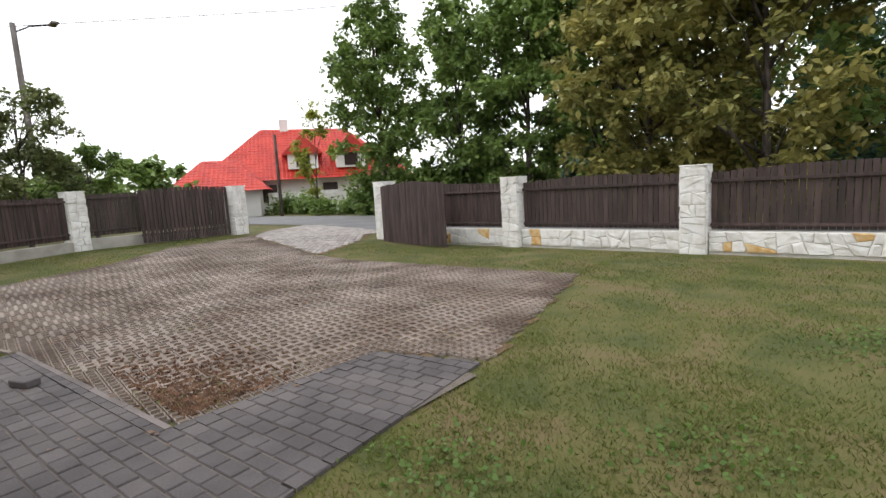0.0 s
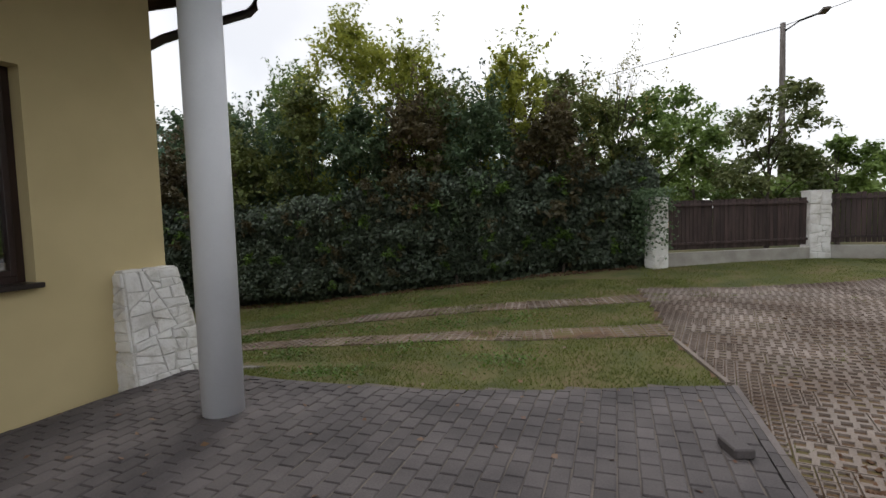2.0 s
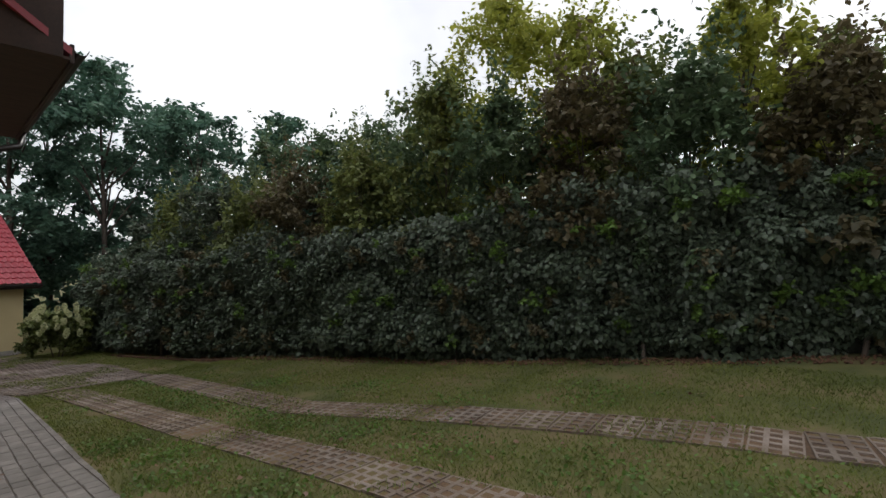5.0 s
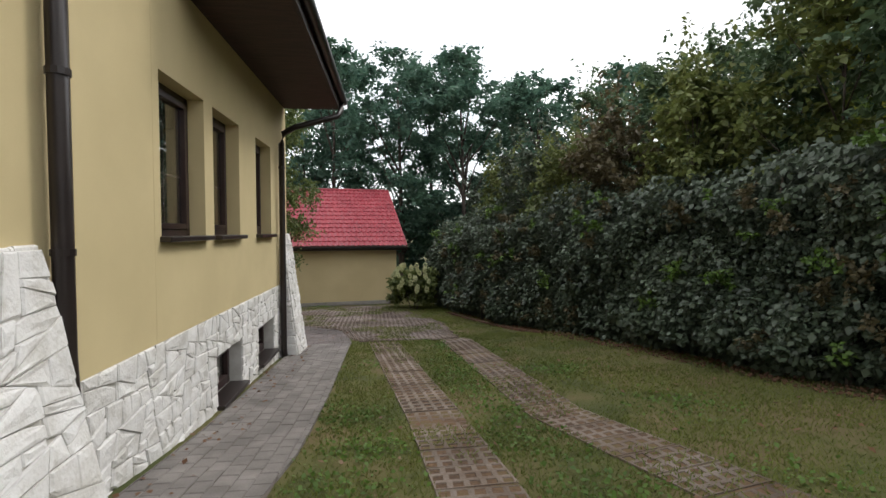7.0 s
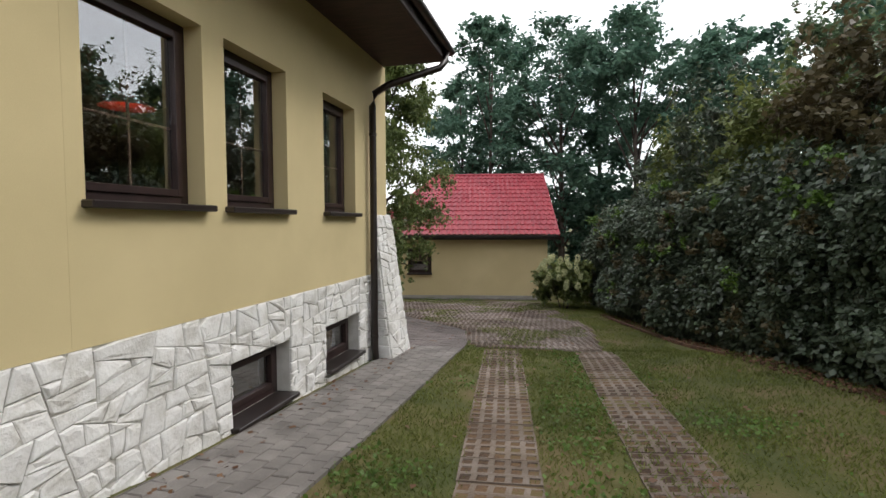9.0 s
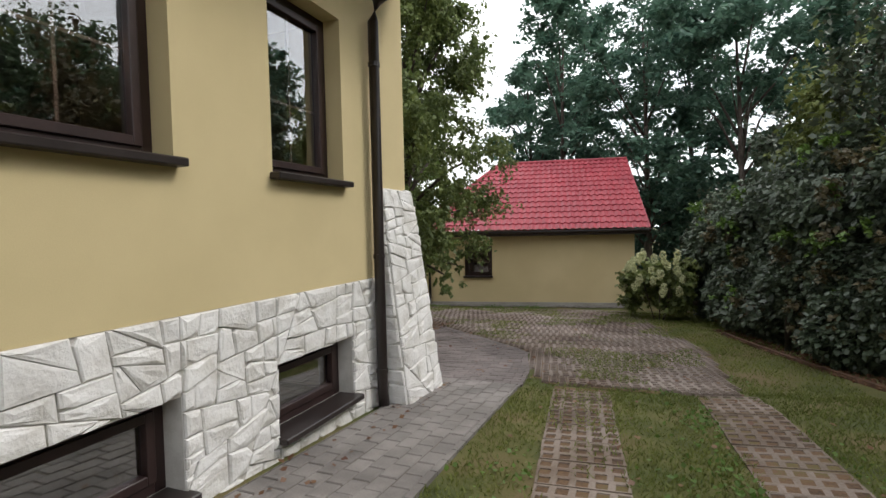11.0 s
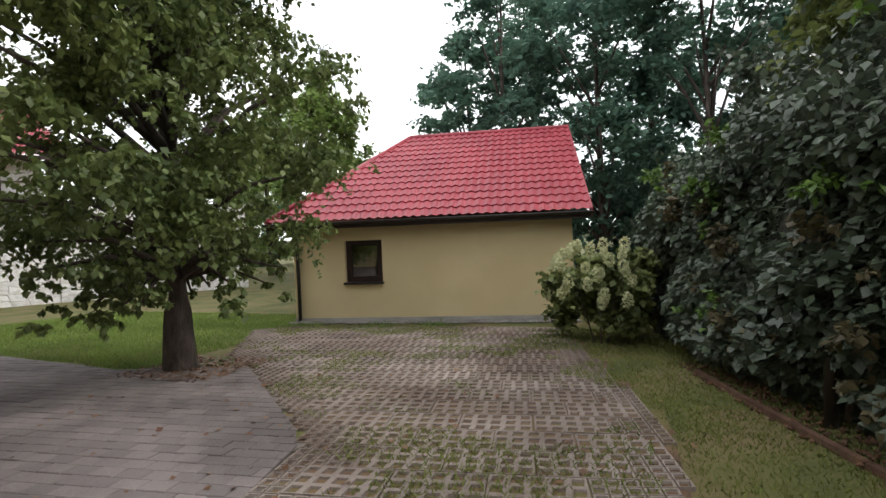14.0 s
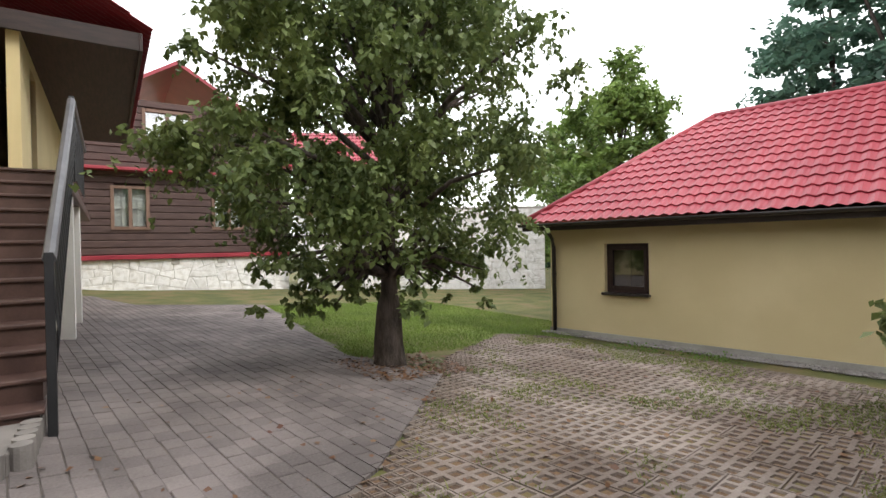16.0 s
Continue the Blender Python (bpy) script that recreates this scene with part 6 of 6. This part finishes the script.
tufts = np.column_stack([tufts, grounds(tufts[:, 0], tufts[:, 1]) + 0.024])
turn, tall = rng.uniform(0, 2 * np.pi, len(tufts)), 0.032 * rng.uniform(0.5, 1.5, len(tufts))
flank = np.stack([np.cos(turn) * 0.006, np.sin(turn) * 0.006, 0 * turn], 1)
tips = np.stack([rng.normal(0, 0.9, len(tufts)) * tall, rng.normal(0, 0.9, len(tufts)) * tall, tall], 1)
tagged(quads("moss_and_grass", np.stack([tufts - flank, tufts + flank, tufts + tips], 1).reshape(-1, 3), 3, GRASS_LEAF), "grass and moss growing out of the openwork slabs", "grass", kind="stuff")
rng = np.random.default_rng(31)
WEEDS = [(3.0, 9.6, 0.4), (3.1, 8.4, 0.5), (3.0, 7.4, 0.5), (3.15, 5.4, 0.5), (3.3, 3.2, 0.5), (3.6, 0.6, 0.6), (1.9, 2.4, 0.5), (4.9, 5.0, 0.6), (1.7, 4.4, 0.4), (4.3, 7.0, 0.5), (5.4, 1.6, 0.7), (0.6, 0.9, 0.5), (3.9, -0.6, 0.6), (-0.6, 18.9, 0.4), (2.95, 11.6, 0.5), (2.4, 10.95, 0.45), (1.9, 8.0, 0.5), (3.0, 6.5, 0.6), (3.1, 4.4, 0.6), (3.3, 2.0, 0.6), (1.6, 3.5, 0.5), (-4.4, -4.4, 0.5), (-5.6, -5.4, 0.6), (-7.2, -4.0, 0.5), (-1.6, 18.6, 0.5), (3.4, 9.0, 0.5), (1.5, 5.4, 0.4), (4.4, 3.0, 0.6), (2.2, 0.5, 0.6), (1.6, -1.0, 0.5), (-6.4, -8.0, 0.7)]
pts = np.concatenate([np.stack([rng.normal(x, r * 0.5, 260), rng.normal(y, r * 0.5, 260), rng.gamma(1.5, 0.015, 260)], 1) for x, y, r in WEEDS])
pts = np.array([(x, y, ground(x, y) + z + 0.01) for x, y, z in pts if on_lawn(x, y) or (-2.2 < x < -1 and y > 18)])
tagged(quads("weeds", leaves(rng, pts, 0.04, -0.2, wide=1.3), 4, WEED_LEAF), "patches of bright green low weeds", "weeds", kind="stuff")
spots = [(-2.2, 3.5, 10.4, 18.2, 340), (-2.9, -1.5, 13.8, 15.2, 900), (-9, 1.0, -3.4, 2.4, 130), (-3, 6, -9, -3.5, 160), (1.2, 6.5, -2, 10, 260), (0.1, 0.5, 3.5, 10, 90)]
pts = np.array([(x, y, ground(x, y) + 0.038) for x0, x1, y0, y1, n in spots for x, y in zip(rng.uniform(x0, x1, n), rng.uniform(y0, y1, n))])
tagged(quads("fallen_leaves", leaves(rng, pts, 0.055, 0.0, spread=0.5, wide=1.3), 4, DRY_LEAF), "dry brown fallen leaves scattered on the ground", "leaves", kind="stuff")
